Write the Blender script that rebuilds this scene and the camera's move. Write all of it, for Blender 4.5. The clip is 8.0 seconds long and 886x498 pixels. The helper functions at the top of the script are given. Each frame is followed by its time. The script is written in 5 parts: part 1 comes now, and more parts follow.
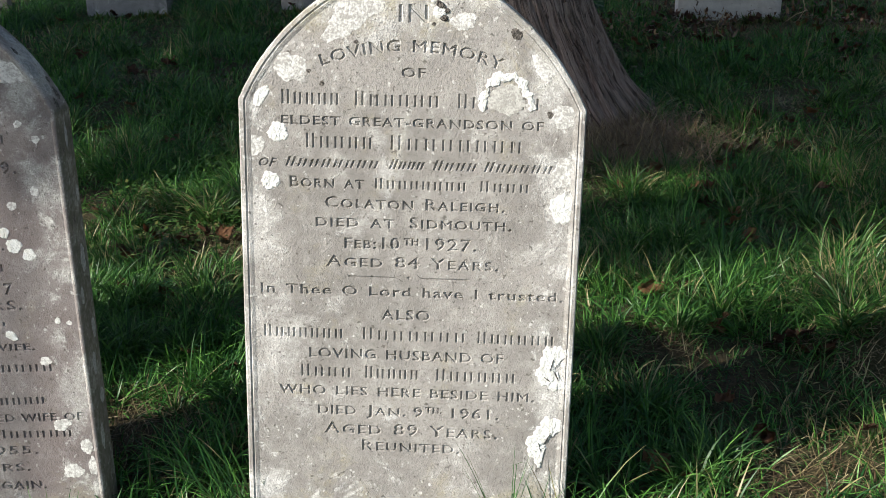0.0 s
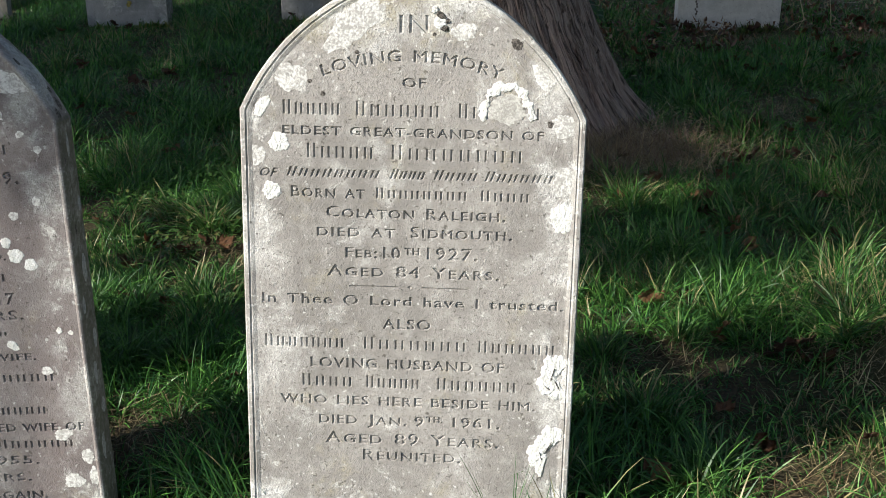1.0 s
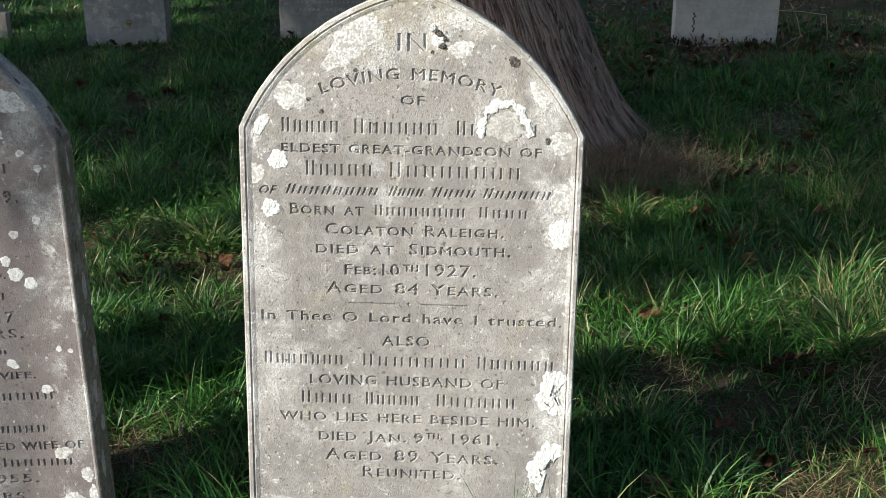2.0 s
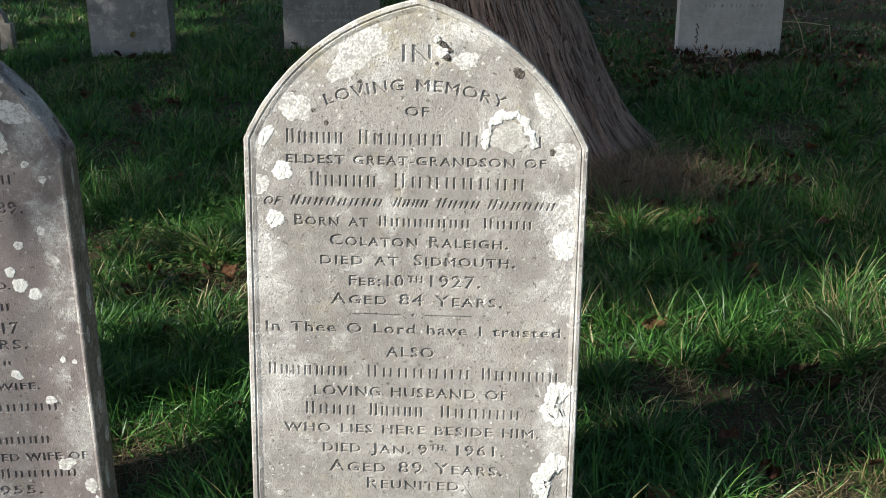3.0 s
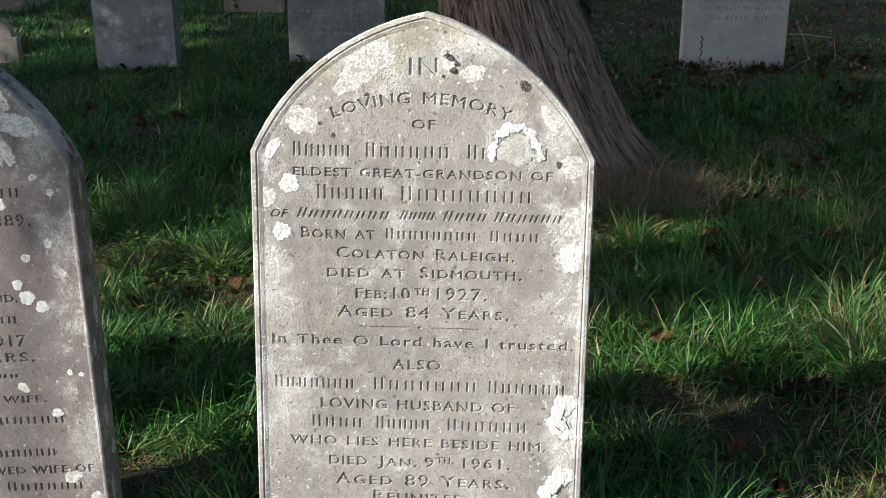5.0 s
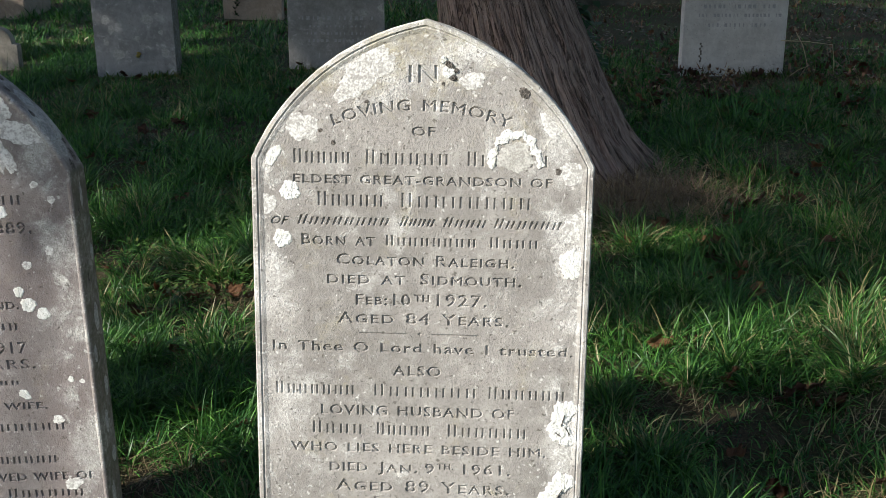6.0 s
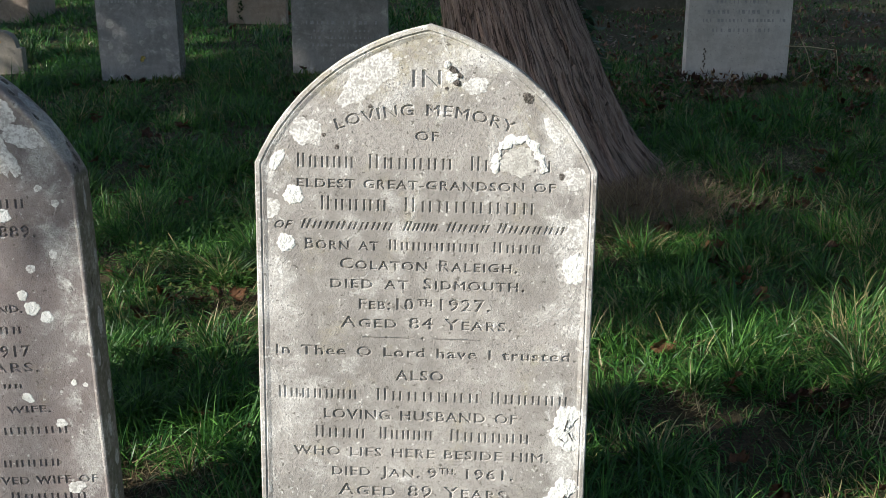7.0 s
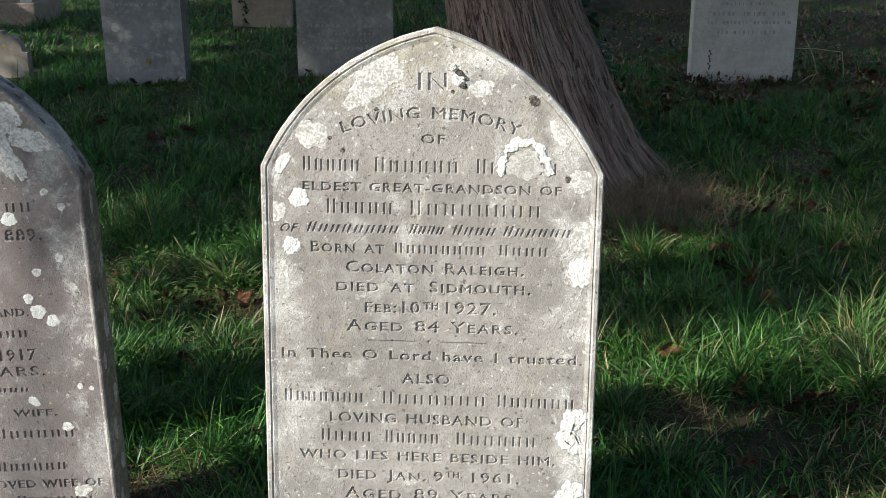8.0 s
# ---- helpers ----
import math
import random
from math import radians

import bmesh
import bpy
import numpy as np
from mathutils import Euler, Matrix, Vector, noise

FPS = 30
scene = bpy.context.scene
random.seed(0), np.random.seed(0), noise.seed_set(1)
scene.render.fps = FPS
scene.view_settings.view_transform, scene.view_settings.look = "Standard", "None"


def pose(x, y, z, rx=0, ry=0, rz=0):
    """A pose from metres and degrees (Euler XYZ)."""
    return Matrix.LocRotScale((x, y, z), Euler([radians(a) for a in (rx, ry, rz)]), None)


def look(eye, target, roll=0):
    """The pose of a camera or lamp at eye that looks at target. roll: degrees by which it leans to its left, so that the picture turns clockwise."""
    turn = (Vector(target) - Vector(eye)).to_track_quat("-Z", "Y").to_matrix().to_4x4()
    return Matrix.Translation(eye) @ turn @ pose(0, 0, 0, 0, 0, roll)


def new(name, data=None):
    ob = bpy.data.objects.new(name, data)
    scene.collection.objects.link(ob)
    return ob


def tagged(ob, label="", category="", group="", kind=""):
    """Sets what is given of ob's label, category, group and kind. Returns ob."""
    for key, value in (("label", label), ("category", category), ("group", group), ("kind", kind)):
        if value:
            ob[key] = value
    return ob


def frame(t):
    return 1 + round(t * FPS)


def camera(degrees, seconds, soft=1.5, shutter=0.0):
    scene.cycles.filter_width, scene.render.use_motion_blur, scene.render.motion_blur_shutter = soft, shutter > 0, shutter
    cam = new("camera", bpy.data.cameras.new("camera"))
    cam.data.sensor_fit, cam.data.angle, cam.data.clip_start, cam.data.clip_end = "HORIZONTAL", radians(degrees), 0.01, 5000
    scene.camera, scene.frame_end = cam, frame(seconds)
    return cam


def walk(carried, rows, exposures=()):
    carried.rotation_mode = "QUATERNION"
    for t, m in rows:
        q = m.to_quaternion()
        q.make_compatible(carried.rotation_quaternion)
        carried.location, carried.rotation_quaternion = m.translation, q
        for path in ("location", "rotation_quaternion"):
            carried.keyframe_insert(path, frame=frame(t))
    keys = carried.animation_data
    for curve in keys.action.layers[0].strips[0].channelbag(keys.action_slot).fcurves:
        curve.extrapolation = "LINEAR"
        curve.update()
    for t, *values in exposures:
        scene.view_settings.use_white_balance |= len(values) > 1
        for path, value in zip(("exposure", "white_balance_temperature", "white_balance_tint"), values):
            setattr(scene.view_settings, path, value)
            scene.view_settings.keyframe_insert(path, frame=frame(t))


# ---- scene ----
from mathutils.geometry import delaunay_2d_cdt

cam = camera(43.4, 8.0, soft=0.78)
walk(cam, [
    (0.0, pose(0.0000, 0.0000, 1.3300, 70.000, 0.000, 0.000)),
    (0.5, pose(-0.0021, -0.0019, 1.3304, 70.165, -0.015, 0.010)),
    (1.0, pose(-0.0020, -0.0045, 1.3324, 70.466, 0.067, -0.036)),
    (1.5, pose(-0.0021, -0.0079, 1.3342, 70.900, 0.135, -0.101)),
    (2.0, pose(-0.0012, -0.0112, 1.3337, 71.348, 0.289, -0.157)),
    (3.5, pose(-0.0046, -0.0090, 1.3348, 72.059, 0.330, 0.135)),
    (4.0, pose(-0.0054, -0.0079, 1.3348, 72.221, 0.367, 0.242)),
    (4.5, pose(-0.0071, -0.0086, 1.3353, 72.349, 0.379, 0.236)),
    (6.0, pose(-0.0085, -0.0176, 1.3371, 72.866, 0.474, 0.169)),
    (6.5, pose(-0.0070, -0.0199, 1.3387, 72.983, 0.425, 0.268)),
    (7.0, pose(-0.0083, -0.0182, 1.3379, 73.092, 0.382, 0.375)),
    (7.5, pose(-0.0092, -0.0156, 1.3380, 73.160, 0.446, 0.488)),
    (8.0, pose(-0.0105, -0.0153, 1.3379, 73.227, 0.522, 0.597)),
])

# ---- light ----
SUN_ELEVATION = radians(31)
SUN_WAY = Vector((-0.905 * math.cos(SUN_ELEVATION), -0.425 * math.cos(SUN_ELEVATION), math.sin(SUN_ELEVATION)))
scene.view_settings.exposure = 0.80
world = bpy.data.worlds.new("sky")
scene.world = world
world.use_nodes = True
sky = world.node_tree.nodes.new("ShaderNodeTexSky")
sky.sky_type = "NISHITA"
sky.sun_disc = False
sky.sun_elevation = SUN_ELEVATION
sky.sun_rotation = math.atan2(SUN_WAY.x, SUN_WAY.y)
world.node_tree.nodes["Background"].inputs["Strength"].default_value = 0.093
world.node_tree.links.new(sky.outputs[0], world.node_tree.nodes["Background"].inputs["Color"])
sun = new("sun", bpy.data.lights.new("sun", "SUN"))
sun.data.energy = 5.0
sun.data.angle = radians(0.6)
sun.data.color = (1.0, 0.95, 0.87)
sun.matrix_world = look(SUN_WAY * 60, (0, 0, 0))

# ---- materials ----
def material(name, rough=0.9):
    m = bpy.data.materials.new(name)
    m.use_nodes = True
    nt = m.node_tree
    b = nt.nodes["Principled BSDF"]
    b.inputs["Roughness"].default_value = rough
    b.inputs["Specular IOR Level"].default_value = 0.25
    return m, nt, b


def node(nt, kind, **values):
    n = nt.nodes.new(kind)
    for key, value in values.items():
        n.inputs[key.replace("_", " ")].default_value = value
    return n


def noise_of(nt, co, scale, detail=4.0, rough=0.6, distortion=0.0):
    n = node(nt, "ShaderNodeTexNoise", Scale=scale, Detail=detail, Roughness=rough, Distortion=distortion)
    nt.links.new(co, n.inputs["Vector"])
    return n.outputs["Fac"]


def steps(nt, fac, low, high):
    """0 below low, 1 above high."""
    n = nt.nodes.new("ShaderNodeMapRange")
    n.interpolation_type = "SMOOTHSTEP"
    nt.links.new(fac, n.inputs["Value"])
    n.inputs["From Min"].default_value, n.inputs["From Max"].default_value = low, high
    return n.outputs["Result"]


def math_of(nt, op, a, b):
    n = nt.nodes.new("ShaderNodeMath")
    n.operation = op
    for socket, value in ((n.inputs[0], a), (n.inputs[1], b)):
        if isinstance(value, (int, float)):
            socket.default_value = value
        else:
            nt.links.new(value, socket)
    return n.outputs[0]


def blend(nt, fac, a, b):
    n = nt.nodes.new("ShaderNodeMix")
    n.data_type = "RGBA"
    for socket, value in ((n.inputs[0], fac), (n.inputs[6], a), (n.inputs[7], b)):
        if isinstance(value, tuple):
            socket.default_value = (*value, 1.0)
        elif isinstance(value, (int, float)):
            socket.default_value = value
        else:
            nt.links.new(value, socket)
    return n.outputs[2]


def bump(nt, b, *layers):
    """Relief from pairs of height and depth in metres."""
    last = None
    for height, depth in layers:
        n = node(nt, "ShaderNodeBump", Strength=1.0, Distance=depth)
        nt.links.new(height, n.inputs["Height"])
        if last:
            nt.links.new(last, n.inputs["Normal"])
        last = n.outputs[0]
    nt.links.new(last, b.inputs["Normal"])


def coords(nt, kind="Object", scale=(1, 1, 1)):
    t = nt.nodes.new("ShaderNodeTexCoord")
    if scale == (1, 1, 1):
        return t.outputs[kind]
    m = nt.nodes.new("ShaderNodeMapping")
    m.inputs["Scale"].default_value = scale
    nt.links.new(t.outputs[kind], m.inputs["Vector"])
    return m.outputs[0]


def stone_material(name, base, light, dark, growth, crust=0.60, yellow=0.6, relief=1.0, ends=None, pepper=0.5, sides=0.0):
    """Weathered limestone: soft mottling, a granular skin with dark pores, pale veils of growth, ochre stains. ends:
    heights past which the growth gathers, at the head and the foot; sides: half the width, past which the narrow sides
    are painted darker to stand for shade, with olive mottling.
    """
    m, nt, b = material(name, 0.92)
    co = coords(nt)
    large = noise_of(nt, co, 4.0, 4, 0.6)
    middle = noise_of(nt, co, 26.0, 5, 0.65)
    fine = noise_of(nt, co, 190.0, 3, 0.6)
    grain = noise_of(nt, co, 420.0, 2, 0.6)
    c = blend(nt, steps(nt, large, 0.36, 0.62), base, dark)
    c = blend(nt, math_of(nt, "MULTIPLY", steps(nt, math_of(nt, "ADD", math_of(nt, "MULTIPLY", middle, 0.72), math_of(nt, "MULTIPLY", fine, 0.28)), 0.44, 0.66), 0.6), c, light)
    mottle = noise_of(nt, co, 55.0, 5, 0.7, 0.3)
    c = blend(nt, math_of(nt, "MULTIPLY", steps(nt, mottle, 0.50, 0.70), 0.50), c, dark)
    stain = noise_of(nt, co, 9.0, 6, 0.72, 0.4)
    growing = noise_of(nt, co, 13.0, 7, 0.78, 0.5)
    veil = noise_of(nt, co, 6.5, 5, 0.7, 0.3)
    dots = noise_of(nt, co, 85.0, 4, 0.6)
    if ends:
        axes = nt.nodes.new("ShaderNodeSeparateXYZ")
        nt.links.new(co, axes.inputs[0])
        head = steps(nt, axes.outputs["Z"], ends[0] - 0.10, ends[0] + 0.14)
        foot = steps(nt, math_of(nt, "MULTIPLY", axes.outputs["Z"], -1.0), -ends[1] - 0.10, -ends[1] + 0.16)
        side = steps(nt, math_of(nt, "ABSOLUTE", axes.outputs["X"], 0.0), 0.20, 0.33)
        gather = math_of(nt, "MINIMUM", math_of(nt, "ADD", math_of(nt, "ADD", head, foot), math_of(nt, "MULTIPLY", side, 0.8)), 1.1)
        stain = math_of(nt, "ADD", stain, math_of(nt, "MULTIPLY", math_of(nt, "ADD", head, foot), 0.16))
        growing = math_of(nt, "ADD", growing, math_of(nt, "MULTIPLY", gather, 0.085))
        veil = math_of(nt, "ADD", veil, math_of(nt, "MULTIPLY", math_of(nt, "ADD", head, math_of(nt, "MULTIPLY", side, 0.5)), 0.17))
        dots = math_of(nt, "ADD", dots, math_of(nt, "MULTIPLY", gather, 0.050))
    broken = math_of(nt, "ADD", math_of(nt, "MULTIPLY", steps(nt, fine, 0.36, 0.62), 0.7), 0.3)
    c = blend(nt, math_of(nt, "MULTIPLY", math_of(nt, "MULTIPLY", steps(nt, veil, 0.54, 0.72), 0.85), broken), c, growth)
    ochre = math_of(nt, "MULTIPLY", steps(nt, stain, 0.55, 0.76), yellow)
    c = blend(nt, math_of(nt, "MULTIPLY", ochre, broken), c, (0.42, 0.375, 0.235))
    ragged = math_of(nt, "ADD", math_of(nt, "ADD", growing, math_of(nt, "MULTIPLY", fine, 0.16)), math_of(nt, "MULTIPLY", grain, 0.08))
    patch = steps(nt, ragged, crust + 0.10, crust + 0.22)
    c = blend(nt, math_of(nt, "MULTIPLY", patch, 0.80), c, growth)
    speck = steps(nt, dots, 0.635, 0.70)
    c = blend(nt, math_of(nt, "MULTIPLY", speck, 0.65), c, growth)
    c = blend(nt, math_of(nt, "MULTIPLY", steps(nt, math_of(nt, "ADD", math_of(nt, "MULTIPLY", fine, 0.6), math_of(nt, "MULTIPLY", grain, 0.4)), 0.50, 0.585), pepper), c, tuple(0.72 * v for v in dark))
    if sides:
        # shade painted into the narrow sides' colour, broken up by olive mottling
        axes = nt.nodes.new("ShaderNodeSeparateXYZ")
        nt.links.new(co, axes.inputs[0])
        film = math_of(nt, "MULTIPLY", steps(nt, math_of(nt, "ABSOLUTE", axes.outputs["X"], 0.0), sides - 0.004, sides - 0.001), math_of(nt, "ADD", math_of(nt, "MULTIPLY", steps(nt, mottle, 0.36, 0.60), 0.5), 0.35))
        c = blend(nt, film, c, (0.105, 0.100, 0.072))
    pit = steps(nt, noise_of(nt, co, 110.0, 3, 0.55, 0.3), 0.64, 0.70)
    c = blend(nt, math_of(nt, "MULTIPLY", pit, 0.7), c, (0.08, 0.072, 0.06))
    nt.links.new(c, b.inputs["Base Color"])
    bump(nt, b, (middle, 0.0016 * relief), (fine, 0.0012 * relief), (grain, 0.0012 * relief), (patch, 0.0005 * relief))
    return m


PALE_STONE = stone_material("pale_limestone", (0.368, 0.347, 0.322), (0.490, 0.470, 0.437), (0.255, 0.240, 0.222), (0.76, 0.75, 0.72), crust=0.60, yellow=0.75, ends=(0.10, -0.78))
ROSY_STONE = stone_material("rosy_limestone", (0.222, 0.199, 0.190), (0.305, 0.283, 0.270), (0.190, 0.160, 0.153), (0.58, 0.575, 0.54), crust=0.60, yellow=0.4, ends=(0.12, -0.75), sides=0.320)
GREY_STONE = stone_material("grey_limestone", (0.285, 0.280, 0.275), (0.38, 0.375, 0.365), (0.20, 0.195, 0.19), (0.50, 0.49, 0.47), crust=0.57, yellow=0.15, relief=0.6)
WHITE_STONE = stone_material("whitish_limestone", (0.55, 0.54, 0.525), (0.64, 0.63, 0.61), (0.43, 0.42, 0.405), (0.68, 0.67, 0.65), crust=0.64, yellow=0.10, relief=0.5, pepper=0.3)
TAN_STONE = stone_material("tan_sandstone", (0.34, 0.28, 0.23), (0.42, 0.36, 0.30), (0.26, 0.21, 0.17), (0.50, 0.46, 0.40), crust=0.62, yellow=0.2)
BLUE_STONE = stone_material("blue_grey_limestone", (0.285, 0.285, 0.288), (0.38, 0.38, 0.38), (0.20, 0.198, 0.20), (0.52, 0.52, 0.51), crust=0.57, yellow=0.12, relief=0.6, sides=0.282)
BUFF_STONE = stone_material("buff_limestone", (0.30, 0.275, 0.235), (0.38, 0.35, 0.30), (0.22, 0.20, 0.17), (0.44, 0.42, 0.37), crust=0.62, yellow=0.5)
DARK_STONE = stone_material("dark_kerb_stone", (0.075, 0.078, 0.066), (0.12, 0.12, 0.105), (0.045, 0.05, 0.04), (0.16, 0.16, 0.14), crust=0.60, yellow=0.1)


def crust_material():
    m, nt, b = material("white_crust", 0.95)
    co = coords(nt)
    fine = noise_of(nt, co, 260.0, 4, 0.65)
    middle = noise_of(nt, co, 60.0, 4, 0.6)
    c = blend(nt, steps(nt, middle, 0.35, 0.7), (0.80, 0.80, 0.77), (0.66, 0.66, 0.61))
    c = blend(nt, math_of(nt, "MULTIPLY", steps(nt, fine, 0.60, 0.70), 0.75), c, (0.36, 0.35, 0.31))
    nt.links.new(c, b.inputs["Base Color"])
    bump(nt, b, (middle, 0.0025), (fine, 0.0022))
    return m


def dull_crust_material(name, pale, deep):
    m, nt, b = material(name, 0.95)
    co = coords(nt)
    fine = noise_of(nt, co, 210.0, 4, 0.65)
    middle = noise_of(nt, co, 48.0, 5, 0.7)
    c = blend(nt, steps(nt, math_of(nt, "ADD", math_of(nt, "MULTIPLY", fine, 0.6), math_of(nt, "MULTIPLY", middle, 0.4)), 0.42, 0.58), pale, deep)
    nt.links.new(c, b.inputs["Base Color"])
    bump(nt, b, (middle, 0.0008), (fine, 0.0014))
    return m


def dark_crust_material():
    m, nt, b = material("dark_crust", 0.95)
    fine = noise_of(nt, coords(nt), 260.0, 4, 0.65)
    nt.links.new(blend(nt, steps(nt, fine, 0.38, 0.66), (0.045, 0.04, 0.035), (0.20, 0.18, 0.16)), b.inputs["Base Color"])
    bump(nt, b, (fine, 0.003))
    return m


CRUST, DARK_CRUST = crust_material(), dark_crust_material()
DULL_CRUST = dull_crust_material("pale_grey_crust", (0.70, 0.695, 0.665), (0.40, 0.385, 0.36))
FILM_CRUST = dull_crust_material("pale_film", (0.56, 0.55, 0.51), (0.37, 0.355, 0.325))
ORANGE_CRUST = dull_crust_material("orange_crust", (0.48, 0.30, 0.10), (0.33, 0.22, 0.10))
FAINT_CRUST = dull_crust_material("faint_grey_crust", (0.42, 0.415, 0.40), (0.25, 0.245, 0.24))


def bark_material():
    """Strips of fibrous bark along the wood; the mesh carries places round the stem and along it."""
    m, nt, b = material("fibrous_bark", 0.92)
    own = nt.nodes.new("ShaderNodeAttribute")
    own.attribute_name = "bark"
    bend = node(nt, "ShaderNodeTexNoise", Scale=6.0, Detail=2.0, Roughness=0.5)
    nt.links.new(own.outputs["Vector"], bend.inputs["Vector"])
    moved = nt.nodes.new("ShaderNodeVectorMath")
    moved.operation = "MULTIPLY_ADD"
    moved.inputs[1].default_value = (0.035, 0.035, 0.0)
    nt.links.new(bend.outputs["Color"], moved.inputs[0])
    nt.links.new(own.outputs["Vector"], moved.inputs[2])
    along = nt.nodes.new("ShaderNodeMapping")
    along.inputs["Scale"].default_value = (1, 1, 0.065)
    nt.links.new(moved.outputs[0], along.inputs["Vector"])
    co = along.outputs[0]
    strips = noise_of(nt, co, 70.0, 5, 0.68, 0.15)
    threads = noise_of(nt, co, 240.0, 3, 0.6)
    flakes = noise_of(nt, own.outputs["Vector"], 40.0, 4, 0.65)
    patches = noise_of(nt, own.outputs["Vector"], 4.2, 3, 0.6)
    cracks = noise_of(nt, co, 34.0, 4, 0.55, 0.15)
    gap = steps(nt, math_of(nt, "ABSOLUTE", math_of(nt, "SUBTRACT", cracks, 0.5), 0.0), 0.002, 0.026)
    c = blend(nt, steps(nt, strips, 0.38, 0.62), (0.150, 0.098, 0.080), (0.330, 0.244, 0.205))
    c = blend(nt, math_of(nt, "MULTIPLY", steps(nt, threads, 0.45, 0.68), 0.55), c, (0.41, 0.32, 0.275))
    c = blend(nt, math_of(nt, "MULTIPLY", steps(nt, flakes, 0.52, 0.66), 0.25), c, (0.105, 0.078, 0.064))
    c = blend(nt, math_of(nt, "MULTIPLY", steps(nt, patches, 0.5, 0.75), 0.35), c, (0.22, 0.20, 0.165))
    c = blend(nt, math_of(nt, "ADD", math_of(nt, "MULTIPLY", gap, 0.75), 0.25), (0.030, 0.021, 0.017), c)
    nt.links.new(c, b.inputs["Base Color"])
    bump(nt, b, (gap, 0.012), (strips, 0.012), (threads, 0.004))
    return m


def soil_material():
    m, nt, b = material("soil_and_thatch", 0.95)
    co = coords(nt)
    fine = noise_of(nt, co, 120.0, 5, 0.7)
    large = noise_of(nt, co, 2.3, 4, 0.6)
    c = blend(nt, steps(nt, fine, 0.35, 0.68), (0.030, 0.023, 0.014), (0.115, 0.085, 0.048))
    c = blend(nt, math_of(nt, "MULTIPLY", steps(nt, large, 0.35, 0.65), 0.60), c, (0.032, 0.052, 0.015))
    nt.links.new(c, b.inputs["Base Color"])
    bump(nt, b, (fine, 0.012))
    return m


def blade_material(name, low, high, dry, dryness, through_light=0.35, patch_scale=1.7):
    """Thin leaves, each of its own shade, with drier patches, letting some light through."""
    m, nt, b = material(name, 0.42)
    b.inputs["Specular IOR Level"].default_value = 0.28
    geo = nt.nodes.new("ShaderNodeNewGeometry")
    own = geo.outputs["Random Per Island"]
    large = noise_of(nt, geo.outputs["Position"], patch_scale, 4, 0.65)
    c = blend(nt, math_of(nt, "POWER", own, 1.8), low, high)
    many = math_of(nt, "ADD", math_of(nt, "MULTIPLY", math_of(nt, "FRACT", math_of(nt, "MULTIPLY", own, 37.0), 0.0), 0.55), math_of(nt, "MULTIPLY", large, 0.9))
    c = blend(nt, steps(nt, many, 1.0 - dryness, 1.06 - dryness), c, dry)
    nt.links.new(c, b.inputs["Base Color"])
    thin = nt.nodes.new("ShaderNodeBsdfTranslucent")
    nt.links.new(c, thin.inputs["Color"])
    mix = nt.nodes.new("ShaderNodeMixShader")
    mix.inputs[0].default_value = through_light
    nt.links.new(b.outputs[0], mix.inputs[1])
    nt.links.new(thin.outputs[0], mix.inputs[2])
    nt.links.new(mix.outputs[0], nt.nodes["Material Output"].inputs["Surface"])
    return m


def dead_leaf_material():
    m, nt, b = material("dead_leaf", 0.6)
    info = nt.nodes.new("ShaderNodeObjectInfo")
    fine = noise_of(nt, coords(nt), 60.0, 4, 0.65)
    c = blend(nt, info.outputs["Random"], (0.060, 0.030, 0.022), (0.21, 0.105, 0.050))
    c = blend(nt, math_of(nt, "MULTIPLY", steps(nt, fine, 0.45, 0.7), 0.6), c, (0.075, 0.038, 0.024))
    nt.links.new(c, b.inputs["Base Color"])
    bump(nt, b, (fine, 0.004))
    return m


def plain_material(name, a, c2, scale=40.0, rough=0.9):
    m, nt, b = material(name, rough)
    fine = noise_of(nt, coords(nt), scale, 4, 0.6)
    nt.links.new(blend(nt, steps(nt, fine, 0.35, 0.65), a, c2), b.inputs["Base Color"])
    bump(nt, b, (fine, 0.004))
    return m


BARK, SOIL, DEAD = bark_material(), soil_material(), dead_leaf_material()
GRASS = blade_material("grass_blades", (0.014, 0.068, 0.016), (0.112, 0.280, 0.050), (0.27, 0.23, 0.115), 0.08, 0.22)
TUFT = blade_material("tuft_blades", (0.017, 0.066, 0.016), (0.125, 0.265, 0.055), (0.30, 0.26, 0.13), 0.07, 0.22)
STRAW = blade_material("dry_straw", (0.17, 0.13, 0.065), (0.42, 0.35, 0.21), (0.09, 0.055, 0.03), 0.20, 0.15)
NEEDLES = blade_material("brown_needles", (0.085, 0.050, 0.034), (0.34, 0.25, 0.175), (0.42, 0.34, 0.23), 0.18, 0.05)
SCRAPS = blade_material("leaf_scraps", (0.050, 0.026, 0.016), (0.20, 0.11, 0.060), (0.30, 0.21, 0.13), 0.10, 0.10)
WEED = blade_material("weed_leaves", (0.045, 0.11, 0.022), (0.11, 0.20, 0.045), (0.16, 0.17, 0.05), 0.10)
CROWN = blade_material("evergreen_leaves", (0.018, 0.050, 0.014), (0.050, 0.095, 0.024), (0.07, 0.06, 0.02), 0.05, 0.15)
IVY = blade_material("ivy_leaves", (0.016, 0.050, 0.016), (0.045, 0.095, 0.03), (0.10, 0.09, 0.03), 0.03, 0.2)

# ---- helpers for building ----
SLOPE = 0.034


